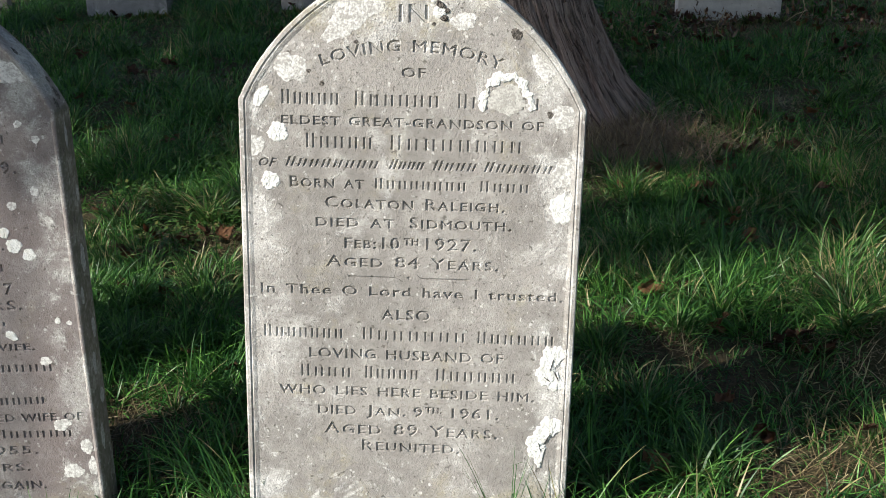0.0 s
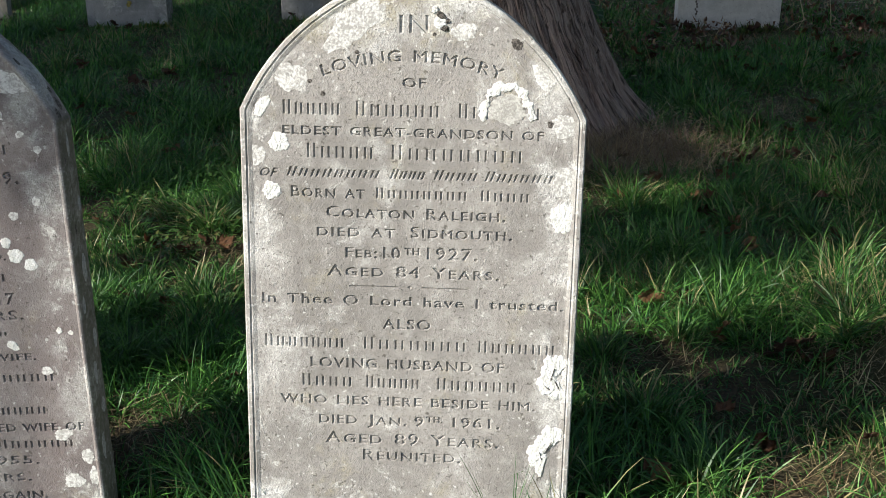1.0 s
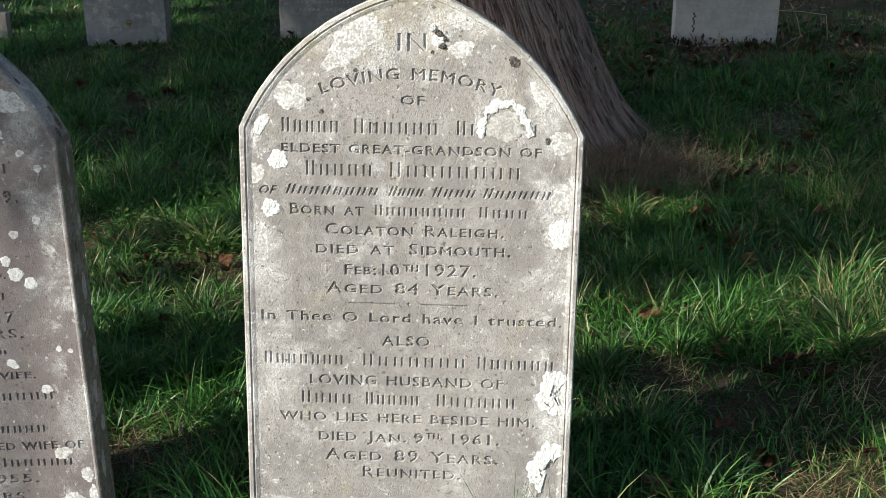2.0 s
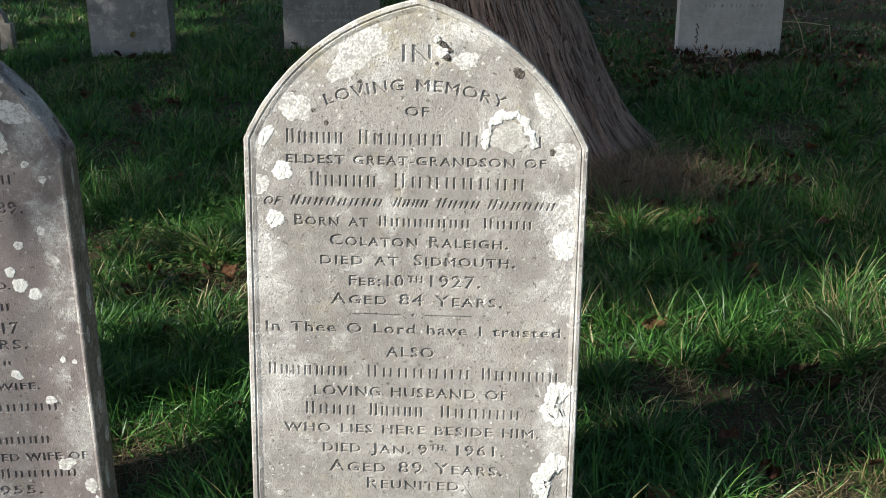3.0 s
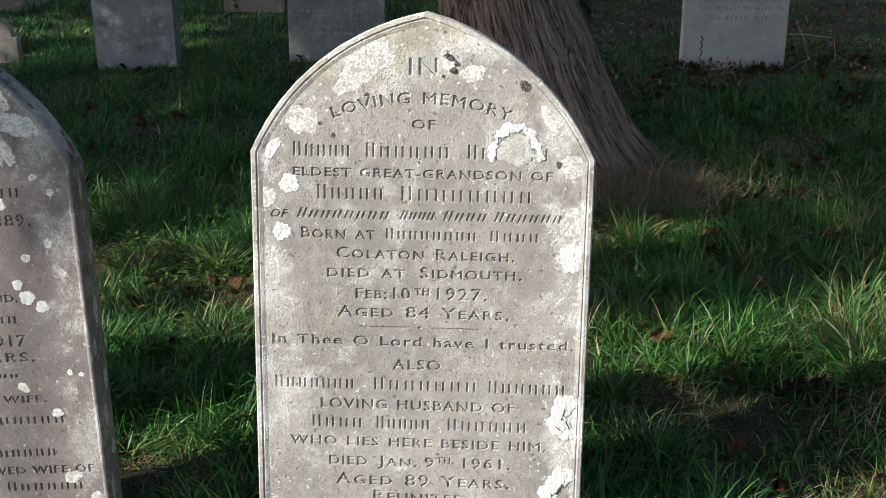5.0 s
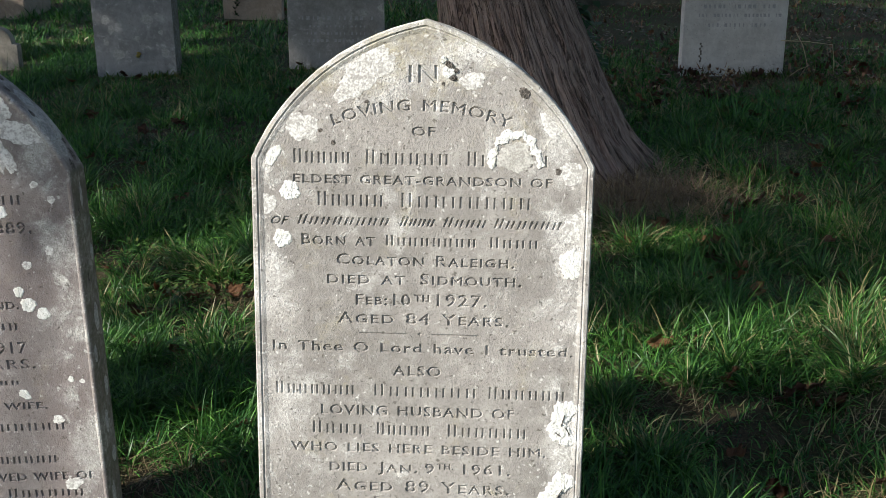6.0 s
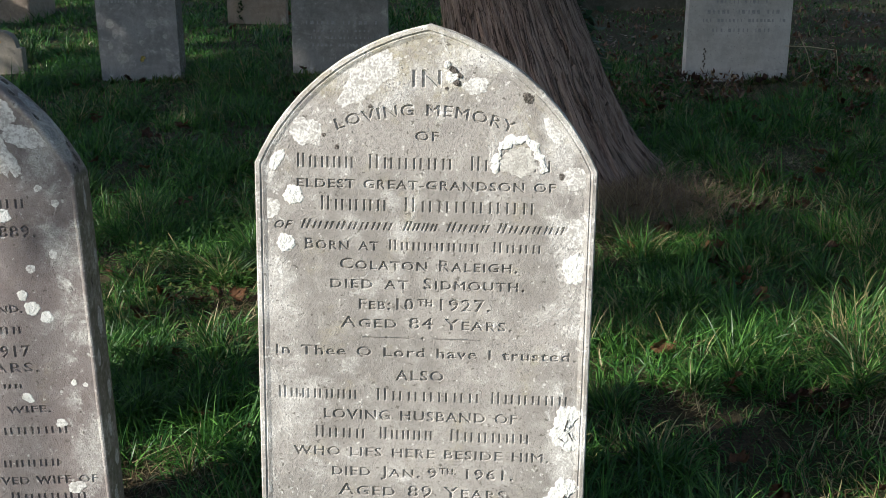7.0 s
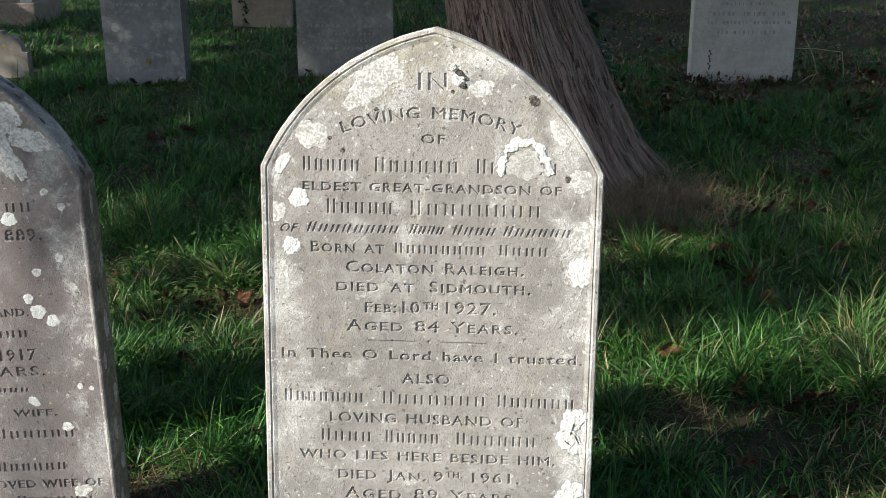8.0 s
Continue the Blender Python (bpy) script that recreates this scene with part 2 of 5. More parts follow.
def ground_z(x, y):
    """Height of the ground: a gentle rise away from the stones, level far off, with low swells."""
    x, y = np.asarray(x, float), np.asarray(y, float)
    rise = SLOPE * (np.clip(y, -30, 40) - 2.0)
    swell = 0.012 * np.sin(2.1 * x + 0.6) * np.cos(1.7 * y + 0.4) + 0.008 * np.sin(4.3 * x - 2.9 * y)
    mound = 0.085 * np.exp(-((x - 1.27) ** 2 + (y - 2.74) ** 2) / 0.19 ** 2)
    return rise + swell * np.clip((y - 2.0), 0.25, 1.0) + mound


def part(name, bm, mat, parent, label=""):
    me = bpy.data.meshes.new(name)
    bm.to_mesh(me)
    bm.free()
    me.materials.append(mat)
    ob = new(name, me)
    ob.parent = parent
    return tagged(ob, label)


def bulk_mesh(name, verts, loops, sizes, mat):
    """A large mesh from arrays: corners, corner indices of all faces in turn, corners per face."""
    me = bpy.data.meshes.new(name)
    me.vertices.add(len(verts))
    me.vertices.foreach_set("co", np.ascontiguousarray(verts, dtype=np.float32).ravel())
    me.loops.add(len(loops))
    me.loops.foreach_set("vertex_index", np.ascontiguousarray(loops, dtype=np.int32))
    starts = np.concatenate(([0], np.cumsum(sizes)[:-1])).astype(np.int32)
    me.polygons.add(len(sizes))
    me.polygons.foreach_set("loop_start", starts)
    me.materials.append(mat)
    me.update(calc_edges=True)
    return me


def blades(name, base, length, width, heading, lean, curl, mat, rungs=3, sway=0.0, roll=0.0):
    """Tapered, bending blades standing on base (n x 3): one ribbon with a pointed tip each. sway turns the heading towards the tip, roll twists the ribbon."""
    n = len(base)
    up = np.array((0, 0, 1.0))
    at, rings = np.array(base, float), []
    for k in range(rungs + 1):
        t = k / rungs
        a, h = lean + curl * t, heading + sway * t
        out = np.stack((np.cos(h), np.sin(h), np.zeros(n)), 1)
        way = out * np.sin(a)[:, None] + up * np.cos(a)[:, None]
        flat = np.stack((-np.sin(h), np.cos(h), np.zeros(n)), 1)
        turn = (roll * (0.4 + 0.6 * t)) * np.ones(n)
        side = flat * np.cos(turn)[:, None] + np.cross(way, flat) * np.sin(turn)[:, None]
        if k:
            at = at + way * (length / rungs)[:, None]
        rings.append((at, side * (width * (1 - t) ** 0.6 * 0.5 * (0.75 + 0.25 * min(1.0, 3 * t)))[:, None]))
    verts = []
    for p, w in rings[:-1]:
        verts += [p - w, p + w]
    verts.append(rings[-1][0])
    per = len(verts)
    verts = np.stack(verts, 1).reshape(-1, 3)
    faces = []
    for k in range(rungs - 1):
        faces.append((2 * k, 2 * k + 1, 2 * k + 3, 2 * k + 2))
    faces.append((2 * rungs - 2, 2 * rungs - 1, 2 * rungs))
    one = np.array([i for f in faces for i in f])
    loops = (np.arange(n)[:, None] * per + one[None, :]).ravel()
    sizes = np.tile([len(f) for f in faces], n)
    return bulk_mesh(name, verts, loops, sizes, mat)


def smooth_noise(x, y, scale, seed):
    """Cheap rolling noise between about 0 and 1."""
    r = np.random.RandomState(seed)
    v = np.zeros_like(x)
    for k in range(6):
        a, p, s = r.uniform(0, 6.283), r.uniform(0, 6.283), scale * r.uniform(0.6, 1.9)
        v += np.sin((x * np.cos(a) + y * np.sin(a)) * s + p)
    return 0.5 + v / 7.0


# ---- ground ----
def build_ground():
    xs = np.concatenate((np.linspace(-400, -14, 14), np.linspace(-12, 12, 241), np.linspace(14, 400, 14)))
    ys = np.concatenate((np.linspace(-400, -6, 14), np.linspace(-4, 18, 221), np.linspace(20, 600, 16)))
    gx, gy = np.meshgrid(xs, ys)
    gz = ground_z(gx, gy)
    verts = np.stack((gx, gy, gz), -1).reshape(-1, 3)
    w = len(xs)
    i = (np.arange(len(ys) - 1)[:, None] * w + np.arange(w - 1)[None, :]).ravel()
    loops = np.stack((i, i + 1, i + w + 1, i + w), 1).ravel()
    me = bulk_mesh("ground", verts, loops, np.full(len(i), 4), SOIL)
    me.polygons.foreach_set("use_smooth", np.ones(len(i), bool))
    tagged(new("ground", me), "dark churchyard soil under rough grass and thatch", "ground", kind="structure")


build_ground()


# ---- gravestones ----
def arch_outline(half, foot, rise, bow_left, bow_right, apex=0.0, drop_right=0.0, count=44):
    """Outline of a slab with upright sides and a pointed top of two bowed arcs; v = 0 at the left shoulder."""
    def arc(a, b, bow):
        chord = math.dist(a, b)
        radius = (chord * chord / 4 + bow * bow) / (2 * bow)
        mid = ((a[0] + b[0]) / 2, (a[1] + b[1]) / 2)
        nx, ny = -(b[1] - a[1]) / chord, (b[0] - a[0]) / chord
        cx, cy = mid[0] + nx * (bow - radius), mid[1] + ny * (bow - radius)
        a0, a1 = math.atan2(a[1] - cy, a[0] - cx), math.atan2(b[1] - cy, b[0] - cx)
        return [(cx + radius * math.cos(a0 + (a1 - a0) * k / count), cy + radius * math.sin(a0 + (a1 - a0) * k / count)) for k in range(count + 1)]
    top = (apex, rise)
    points = [(-half, foot), (-half, foot * 0.66), (-half, foot * 0.33)]
    points += arc((-half, 0.0), top, bow_left)[:-1]
    points += arc(top, (half, -drop_right), bow_right)
    points += [(half, foot * 0.33), (half, foot * 0.66), (half, foot)]
    return points


def inset(points, d):
    """The outline moved inwards by d (it runs clockwise); the foot line stays open at the bottom."""
    n, out = len(points), []
    for k, p in enumerate(points):
        a, b = points[(k - 1) % n], points[(k + 1) % n]
        e1, e2 = Vector((p[0] - a[0], p[1] - a[1])).normalized(), Vector((b[0] - p[0], b[1] - p[1])).normalized()
        n1, n2 = Vector((e1.y, -e1.x)), Vector((e2.y, -e2.x))
        m = (n1 + n2) / max(0.35, 1 + n1.dot(n2))
        out.append((p[0] + m.x * d, p[1] + m.y * d))
    return out


def slab(outline, thick, profile, wobble=0.0004, seed=1, carving=None):
    """A slab whose front (towards -y) steps inwards by the profile, pairs of inset and depth, with carving cut into its face; returns a bmesh."""
    bm = bmesh.new()
    r = random.Random(seed)
    rings = [(inset(outline, 0.004), thick), (outline, thick - 0.004)]
    rings += [(outline, thick * k) for k in (0.66, 0.33)]
    rings += [(inset(outline, d), z) for d, z in profile]
    loops = []
    for pts, y in rings:
        loops.append([bm.verts.new((u + r.uniform(-wobble, wobble), y + r.uniform(-wobble, wobble) * 0.25, v + r.uniform(-wobble, wobble))) for u, v in pts])
    for v in loops[-1]:
        v.co.y = rings[-1][1]
    n = len(outline)
    for a, b in zip(loops, loops[1:]):
        for k in range(n):
            bm.faces.new((a[k], b[k], b[(k + 1) % n], a[(k + 1) % n]))
    bm.faces.new(loops[0])
    if carving is None:
        bm.faces.new(list(reversed(loops[-1])))
    else:
        carving.cut_into(bm, loops[-1], rings[-1][1])
    return bm


class Carving:
    """Letters and bars sunk into a flat face: their outlines on the face, and their sloping sides and floors below it."""

    def __init__(self):
        self.spots, self.fields, self.edges, self.sides = [], [], [], []

    def sink(self, top, floor, fields, borders, floors, depth):
        """top, floor: places (u, v) on the face and at the bottom, one for one; fields, floors: faces of them; borders: edges with the inside on the left."""
        n = len(self.spots)
        self.spots += top
        self.fields += [[n + k for k in f] for f in fields]
        self.edges += [(n + p, n + q) for p, q in borders]
        for p, q in borders:
            self.sides.append([(*top[p], 0.0), (*top[q], 0.0), (*floor[q], depth), (*floor[p], depth)])
        for f in floors:
            self.sides.append([(*floor[k], depth) for k in f])

    def cut_into(self, bm, loop, y):
        rim = [Vector((v.co.x, v.co.z)) for v in loop]
        m = len(rim)
        places = rim + [Vector(p) for p in self.spots]
        lines = [(k, (k + 1) % m) for k in range(m)] + [(m + p, m + q) for p, q in self.edges]
        made, _, faces, _, _, _ = delaunay_2d_cdt(places, lines, [], 0, 1e-7)
        spot = np.array([tuple(p) for p in made])
        mid = np.array([spot[list(f)].mean(0) for f in faces])
        ring = np.array([tuple(p) for p in rim])
        inside = np.zeros(len(mid), bool)
        for p, q in zip(ring, np.roll(ring, -1, 0)):
            crosses = (p[1] > mid[:, 1]) != (q[1] > mid[:, 1])
            inside ^= crosses & (mid[:, 0] < p[0] + (q[0] - p[0]) * (mid[:, 1] - p[1]) / (q[1] - p[1] + 1e-15))
        for f in self.fields:
            pts = np.array([self.spots[k] for k in f])
            nxt = np.roll(pts, -1, 0)
            turn = (nxt[:, 0] - pts[:, 0]) * (mid[:, 1, None] - pts[:, 1]) - (nxt[:, 1] - pts[:, 1]) * (mid[:, 0, None] - pts[:, 0])
            inside &= ~((turn > 0).all(1) | (turn < 0).all(1))
        verts = [bm.verts.new((p.x, y, p.y)) for p in made]
        for f, keep in zip(faces, inside):
            if keep:
                bm.faces.new([verts[k] for k in f])
        for side in self.sides:
            vs = [bm.verts.new((u, y + d, v)) for u, v, d in side]
            bm.faces.new(vs)
        bmesh.ops.delete(bm, geom=[v for v in bm.verts if not v.link_faces], context="VERTS")

    def letters(self, body, u0, u1, base, cap, depth=0.0031, small=True, slant=0.0, arc=None, swell=0.00120, taper=0.00050):
        cu = bpy.data.curves.new("letters", "FONT")
        cu.body = body
        cu.size, cu.resolution_u, cu.space_character, cu.space_word, cu.shear = 1.0, 3, 1.16, 1.25, slant
        cu.small_caps_scale = 0.78
        if small:
            for f in cu.body_format:
                f.use_small_caps = True
        ob = new("letters", cu)
        me = bpy.data.meshes.new_from_object(ob.evaluated_get(bpy.context.evaluated_depsgraph_get()))
        bpy.data.objects.remove(ob)
        bm = bmesh.new()
        bm.from_mesh(me)
        bmesh.ops.remove_doubles(bm, verts=bm.verts, dist=0.0005)
        bm.verts.index_update()
        x0, x1 = min(v.co.x for v in bm.verts), max(v.co.x for v in bm.verts)
        sx = (u1 - u0) / (x1 - x0)
        cap_units = 0.729 if not small or any(ch.isupper() or ch.isdigit() for ch in body) else 0.729 * 0.78
        sy = cap / cap_units
        spots = [Vector((u0 + (v.co.x - x0) * sx, v.co.y * sy)) for v in bm.verts]
        ways = [Vector((0.0, 0.0)) for _ in spots]
        borders = []
        for e in bm.edges:
            if len(e.link_faces) != 1:
                continue
            p, q = e.verts[0].index, e.verts[1].index
            d = (spots[q] - spots[p]).normalized()
            n = Vector((d.y, -d.x))
            inside = sum((spots[c.index] for c in e.link_faces[0].verts), Vector((0.0, 0.0))) / len(e.link_faces[0].verts)
            if n.dot(inside - spots[p]) > 0:
                n, p, q = -n, q, p
            ways[p] += n
            ways[q] += n
            borders.append((p, q))
        for k, w in enumerate(ways):
            ways[k] = w / max(0.6, w.length ** 2 / 2) if w.length > 0.05 else w

        def place(p):
            u, w = p
            if arc:
                radius, mid, low = arc
                t = (u - mid) / radius
                return (mid + (radius + w) * math.sin(t), low + (radius + w) * math.cos(t))
            return (u, base + w)
        faces = []
        for f in bm.faces:
            ring = [v.index for v in f.verts]
            area = sum(spots[ring[k]].cross(spots[ring[(k + 1) % len(ring)]]) for k in range(len(ring)))
            faces.append(ring if area > 0 else ring[::-1])
        self.sink([place(p + w * swell) for p, w in zip(spots, ways)], [place(p - w * taper) for p, w in zip(spots, ways)], faces, borders, faces, depth)
        bm.free()

    def bars(self, u0, u1, base, cap, count, depth=0.0031, slant=0.0, stroke=0.0054):
        """Plain upright bars in place of a word: two strokes for each of count letters."""
        pitch = (u1 - u0) / count
        for k in range(count):
            for f in (0.22, 0.66):
                u, h, w = u0 + pitch * (k + f), cap if k == 0 else cap * 0.80, stroke / 2
                top = [(u - w, base), (u + w, base), (u + w + slant * h, base + h), (u - w + slant * h, base + h)]
                low = [(u - w * 0.3, base + w), (u + w * 0.3, base + w), (u + w * 0.3 + slant * h, base + h - w), (u - w * 0.3 + slant * h, base + h - w)]
                self.sink(top, low, [(0, 1, 2, 3)], [(0, 1), (1, 2), (2, 3), (3, 0)], [(0, 1, 2, 3)], depth)

    def field(self, points, depth, shrink=0.2):
        c = (sum(p[0] for p in points) / len(points), sum(p[1] for p in points) / len(points))
        low = [(c[0] + (p[0] - c[0]) * shrink, c[1] + (p[1] - c[1]) * shrink) for p in points]
        n = len(points)
        self.sink(points, low, [tuple(range(n))], [(k, (k + 1) % n) for k in range(n)], [tuple(range(n))], depth)


def crust(parent, u, v, ru, rv, face_y, mat, label, seed, arc=None, hole=0.0, high=0.0016, turn=0.0):
    """A thin crust of growth on a stone's face: an uneven disc or, with a hole and an arc in turns, a broken crescent, flat-topped and crumbly."""
    if mat is DULL_CRUST:
        high *= 0.45
    r = random.Random(seed)
    ph = [r.uniform(0, 6.28) for _ in range(6)]
    bm = bmesh.new()
    around, rungs = 110, 14
    grid = []
    first, last = arc or (0.0, 1.0)
    for k in range(around + (1 if arc else 0)):
        g = k / around
        a = 6.2832 * (first + (last - first) * g)
        edge = 1 + 0.07 * math.sin(3 * a + ph[0]) + 0.06 * math.sin(5 * a + ph[1]) + 0.05 * math.sin(11 * a + ph[2]) + 0.03 * math.sin(23 * a + ph[5]) + r.uniform(-0.018, 0.018)
        inner = hole * (1 + 0.10 * math.sin(4 * a + ph[3]) + 0.08 * math.sin(9 * a + ph[4]) + 0.05 * math.sin(19 * a + ph[0]) + r.uniform(-0.02, 0.02))
        if arc:
            near = min(g, 1 - g)
            inner = edge - (edge - inner) * min(1.0, 0.10 + (near * 5.5) ** 0.5)
        row = []
        for j in range(rungs + 1):
            t = j / rungs
            rad = inner + (edge - inner) * t
            du, dv = ru * rad * math.cos(a), rv * rad * math.sin(a)
            c, s = math.cos(turn), math.sin(turn)
            pu, pv = u + du * c - dv * s, v + du * s + dv * c
            rough = 0.55 + 0.9 * abs(noise.noise(Vector((pu * 330, pv * 330, seed)))) + 0.5 * noise.noise(Vector((pu * 140, pv * 140, seed)))
            lift = high * (1.0 - abs(2 * t - 1) ** 6 * 0.6 if hole else 1 - t ** 6 * 0.6) * max(0.1, rough)
            if t == 1 or (hole and t == 0):
                lift = -0.0008
            row.append(bm.verts.new((pu, face_y - lift, pv)))
        grid.append(row)
    for k in range(around):
        a, b = grid[k], grid[(k + 1) % len(grid)]
        for j in range(rungs):
            bm.faces.new((a[j], b[j], b[j + 1], a[j + 1])).smooth = True
    if not hole:
        bmesh.ops.remove_doubles(bm, verts=[row[0] for row in grid], dist=0.0009)
    bmesh.ops.recalc_face_normals(bm, faces=bm.faces)
    return part("lichen", bm, mat, parent, label)


def main_gravestone():
    face = 0.0035
    outline = arch_outline(0.330, -1.02, 0.2665, 0.052, 0.047, 0.005, 0.004)
    profile = [(0.0, 0.0035), (0.0025, 0.0004), (0.0095, 0.0), (0.0113, 0.0022), (0.0127, 0.0025), (0.0145, 0.0012), (0.0180, 0.0020), (0.0230, face)]
    carving = Carving()
    carving.letters("IN", -0.0248, 0.0286, 0.1500, 0.0337)
    carving.letters("LOVING MEMORY", -0.172, 0.170, 0.0965, 0.0218, small=False, arc=(0.48, -0.001, -0.3835))
    carving.letters("OF", -0.0185, 0.0260, 0.0484, 0.0179)
    carving.letters("ELDEST GREAT-GRANDSON OF", -0.2477, 0.2507, -0.0461, 0.0172)
    carving.letters("OF", -0.2931, -0.2580, -0.1287, 0.0165, slant=0.35)
    carving.letters("Born at", -0.2335, -0.0900, -0.1680, 0.0222)
    carving.letters("Colaton Raleigh.", -0.1645, 0.1829, -0.2068, 0.0224)
    carving.letters("died at", -0.1837, -0.0305, -0.2454, 0.0180)
    carving.letters("Sidmouth.", 0.0005, 0.1974, -0.2440, 0.0226)
    carving.letters("Feb:", -0.1273, -0.0660, -0.2878, 0.0215)
    carving.letters("10", -0.0530, -0.0200, -0.2876, 0.0240)
    carving.letters("TH", -0.0110, 0.0170, -0.2785, 0.0140)
    carving.letters("1927.", 0.0330, 0.1307, -0.2866, 0.0240)
    carving.letters("Aged 84 Years.", -0.1632, 0.1749, -0.3256, 0.0231)
    carving.letters("In Thee O Lord have I trusted.", -0.2949, 0.3030, -0.3849, 0.0200, small=False)
    carving.letters("ALSO", -0.0531, 0.0416, -0.4334, 0.0213)
    carving.letters("LOVING HUSBAND OF", -0.1992, 0.1905, -0.5187, 0.0205)
    carving.letters("WHO LIES HERE BESIDE HIM.", -0.2617, 0.2560, -0.5990, 0.0192)
    carving.letters("DIED", -0.1830, -0.1060, -0.6420, 0.0195)
    carving.letters("Jan.", -0.0830, -0.0040, -0.6418, 0.0224)
    carving.letters("9", 0.0130, 0.0310, -0.6416, 0.0215)
    carving.letters("TH.", 0.0370, 0.0700, -0.6320, 0.0125)
    carving.letters("1961.", 0.0910, 0.1856, -0.6412, 0.0220)
    carving.letters("Aged 89 Years.", -0.1696, 0.1847, -0.6841, 0.0252)
    carving.letters("Reunited.", -0.0925, 0.1082, -0.7203, 0.0245)
    rows = (
        (-0.0080, 0.0288, 0.0, ((-0.250, -0.133, 5), (-0.111, 0.058, 6), (0.085, 0.247, 6))),
        (-0.0910, 0.0294, 0.0, ((-0.205, -0.068, 5), (-0.043, 0.2185, 8))),
        (-0.1284, 0.0205, 0.35, ((-0.245, -0.061, 8), (-0.0435, 0.026, 4), (0.040, 0.127, 4), (0.138, 0.295, 7))),
        (-0.1678, 0.0222, 0.0, ((-0.071, 0.112, 8), (0.132, 0.233, 4))),
        (-0.4780, 0.0264, 0.0, ((-0.294, -0.127, 7), (-0.0955, 0.120, 7), (0.135, 0.296, 6))),
        (-0.5611, 0.0269, 0.0, ((-0.2205, -0.110, 4), (-0.089, 0.0257, 5), (0.054, 0.222, 6))),
    )
    for base, cap, slant, words in rows:
        for u0, u1, count in words:
            carving.bars(u0, u1, base, cap, count, slant=slant)
    # the thin rule with forked ends and a small diamond
    for u0, u1 in ((-0.1219, -0.022), (0.022, 0.118)):
        carving.field([(u0, -0.3466), (u1, -0.3466), (u1, -0.3440), (u0, -0.3440)], 0.0022, 0.9)
    for s in (-1, 1):
        for w in (-1, 1):
            tip = [(s * 0.012, -0.3455 + w * 0.0085), (s * 0.021, -0.3455 + w * 0.0030), (s * 0.021, -0.3455 + w * 0.0012)]
            carving.field(tip if s * w > 0 else tip[::-1], 0.0012, 0.3)
    carving.field([(0.005, -0.3455), (0.0, -0.3405), (-0.005, -0.3455), (0.0, -0.3505)], 0.002, 0.1)
    bm = slab(outline, 0.082, profile, seed=3, carving=carving)
    me = bpy.data.meshes.new("gravestone")
    bm.to_mesh(me)
    bm.free()
    me.materials.append(PALE_STONE)
    ob = new("gravestone", me)
    ob.matrix_world = Matrix.Translation(STONE_AT) @ STONE_TURN
    tagged(ob, "pale limestone gravestone with pointed top, carved lettering and white lichen", "gravestone", "gravestones in the front row")
    crust(ob, 0.1790, 0.0160, 0.051, 0.046, face, CRUST, "thick white ring of crusty lichen", 11, arc=(-0.09, 0.60), hole=0.64, high=0.0018)
    crust(ob, 0.1790, 0.0110, 0.036, 0.030, face, FILM_CRUST, "thin pale film within the lichen ring", 38, high=0.0003)
    crust(ob, -0.2556, -0.0617, 0.020, 0.020, face, CRUST, "white lichen disc", 12)
    crust(ob, -0.2718, -0.1569, 0.0185, 0.0185, face, CRUST, "white lichen disc", 13)
    crust(ob, -0.3000, -0.0880, 0.019, 0.021, face, DULL_CRUST, "greyish lichen patch", 14, high=0.0008)
    crust(ob, 0.2935, -0.1957, 0.024, 0.031, face, CRUST, "white lichen patch", 15, high=0.0016)
    crust(ob, 0.3030, -0.5250, 0.046, 0.048, face, CRUST, "thick white crescent of crusty lichen", 16, arc=(0.16, 0.82), hole=0.12, high=0.0024)
    crust(ob, 0.2960, -0.6900, 0.050, 0.056, face, CRUST, "thick white crescent of crusty lichen", 17, arc=(0.15, 0.68), hole=0.26, high=0.0024)
    crust(ob, -0.2306, 0.0633, 0.033, 0.027, face, DULL_CRUST, "pale lichen patch", 18, high=0.0007)
    crust(ob, -0.2870, 0.0060, 0.011, 0.024, face, CRUST, "white lichen patch", 19, high=0.0012, turn=-0.6)
    crust(ob, 0.2880, -0.0180, 0.027, 0.024, face, DULL_CRUST, "pale lichen patch", 20, high=0.0008)
    crust(ob, 0.2450, 0.0720, 0.015, 0.032, face, DULL_CRUST, "pale lichen patch", 21, high=0.0008, turn=0.5)
    crust(ob, 0.0950, 0.1540, 0.026, 0.017, face, DULL_CRUST, "pale lichen patch", 23, high=0.0008, turn=0.2)
    crust(ob, -0.1100, 0.1650, 0.075, 0.030, face, DULL_CRUST, "broad pale lichen patch", 24, high=0.0005, turn=0.75)
    crust(ob, 0.1949, 0.1344, 0.012, 0.012, face, DARK_CRUST, "blackish lichen spot", 22, high=0.0012)
    crust(ob, 0.0500, 0.1700, 0.013, 0.011, face, CRUST, "flaking whitish lichen", 25, high=0.0022, turn=0.5)
    crust(ob, 0.0400, 0.1930, 0.007, 0.006, face, CRUST, "flaking whitish lichen", 26, high=0.0026, turn=0.9)
    crust(ob, 0.0590, 0.1590, 0.0075, 0.0055, face, DARK_CRUST, "blackish flaking spot", 27, high=0.0032)
    crust(ob, 0.0520, 0.1830, 0.0100, 0.0060, face, DARK_CRUST, "blackish flaking spot", 28, high=0.0032, turn=-0.6)
    crust(ob, 0.0640, 0.1730, 0.0045, 0.0050, face, DARK_CRUST, "blackish flaking spot", 36, high=0.0030)
    crust(ob, 0.0400, 0.1480, 0.0035, 0.0040, face, DARK_CRUST, "blackish spot", 37, high=0.0010)
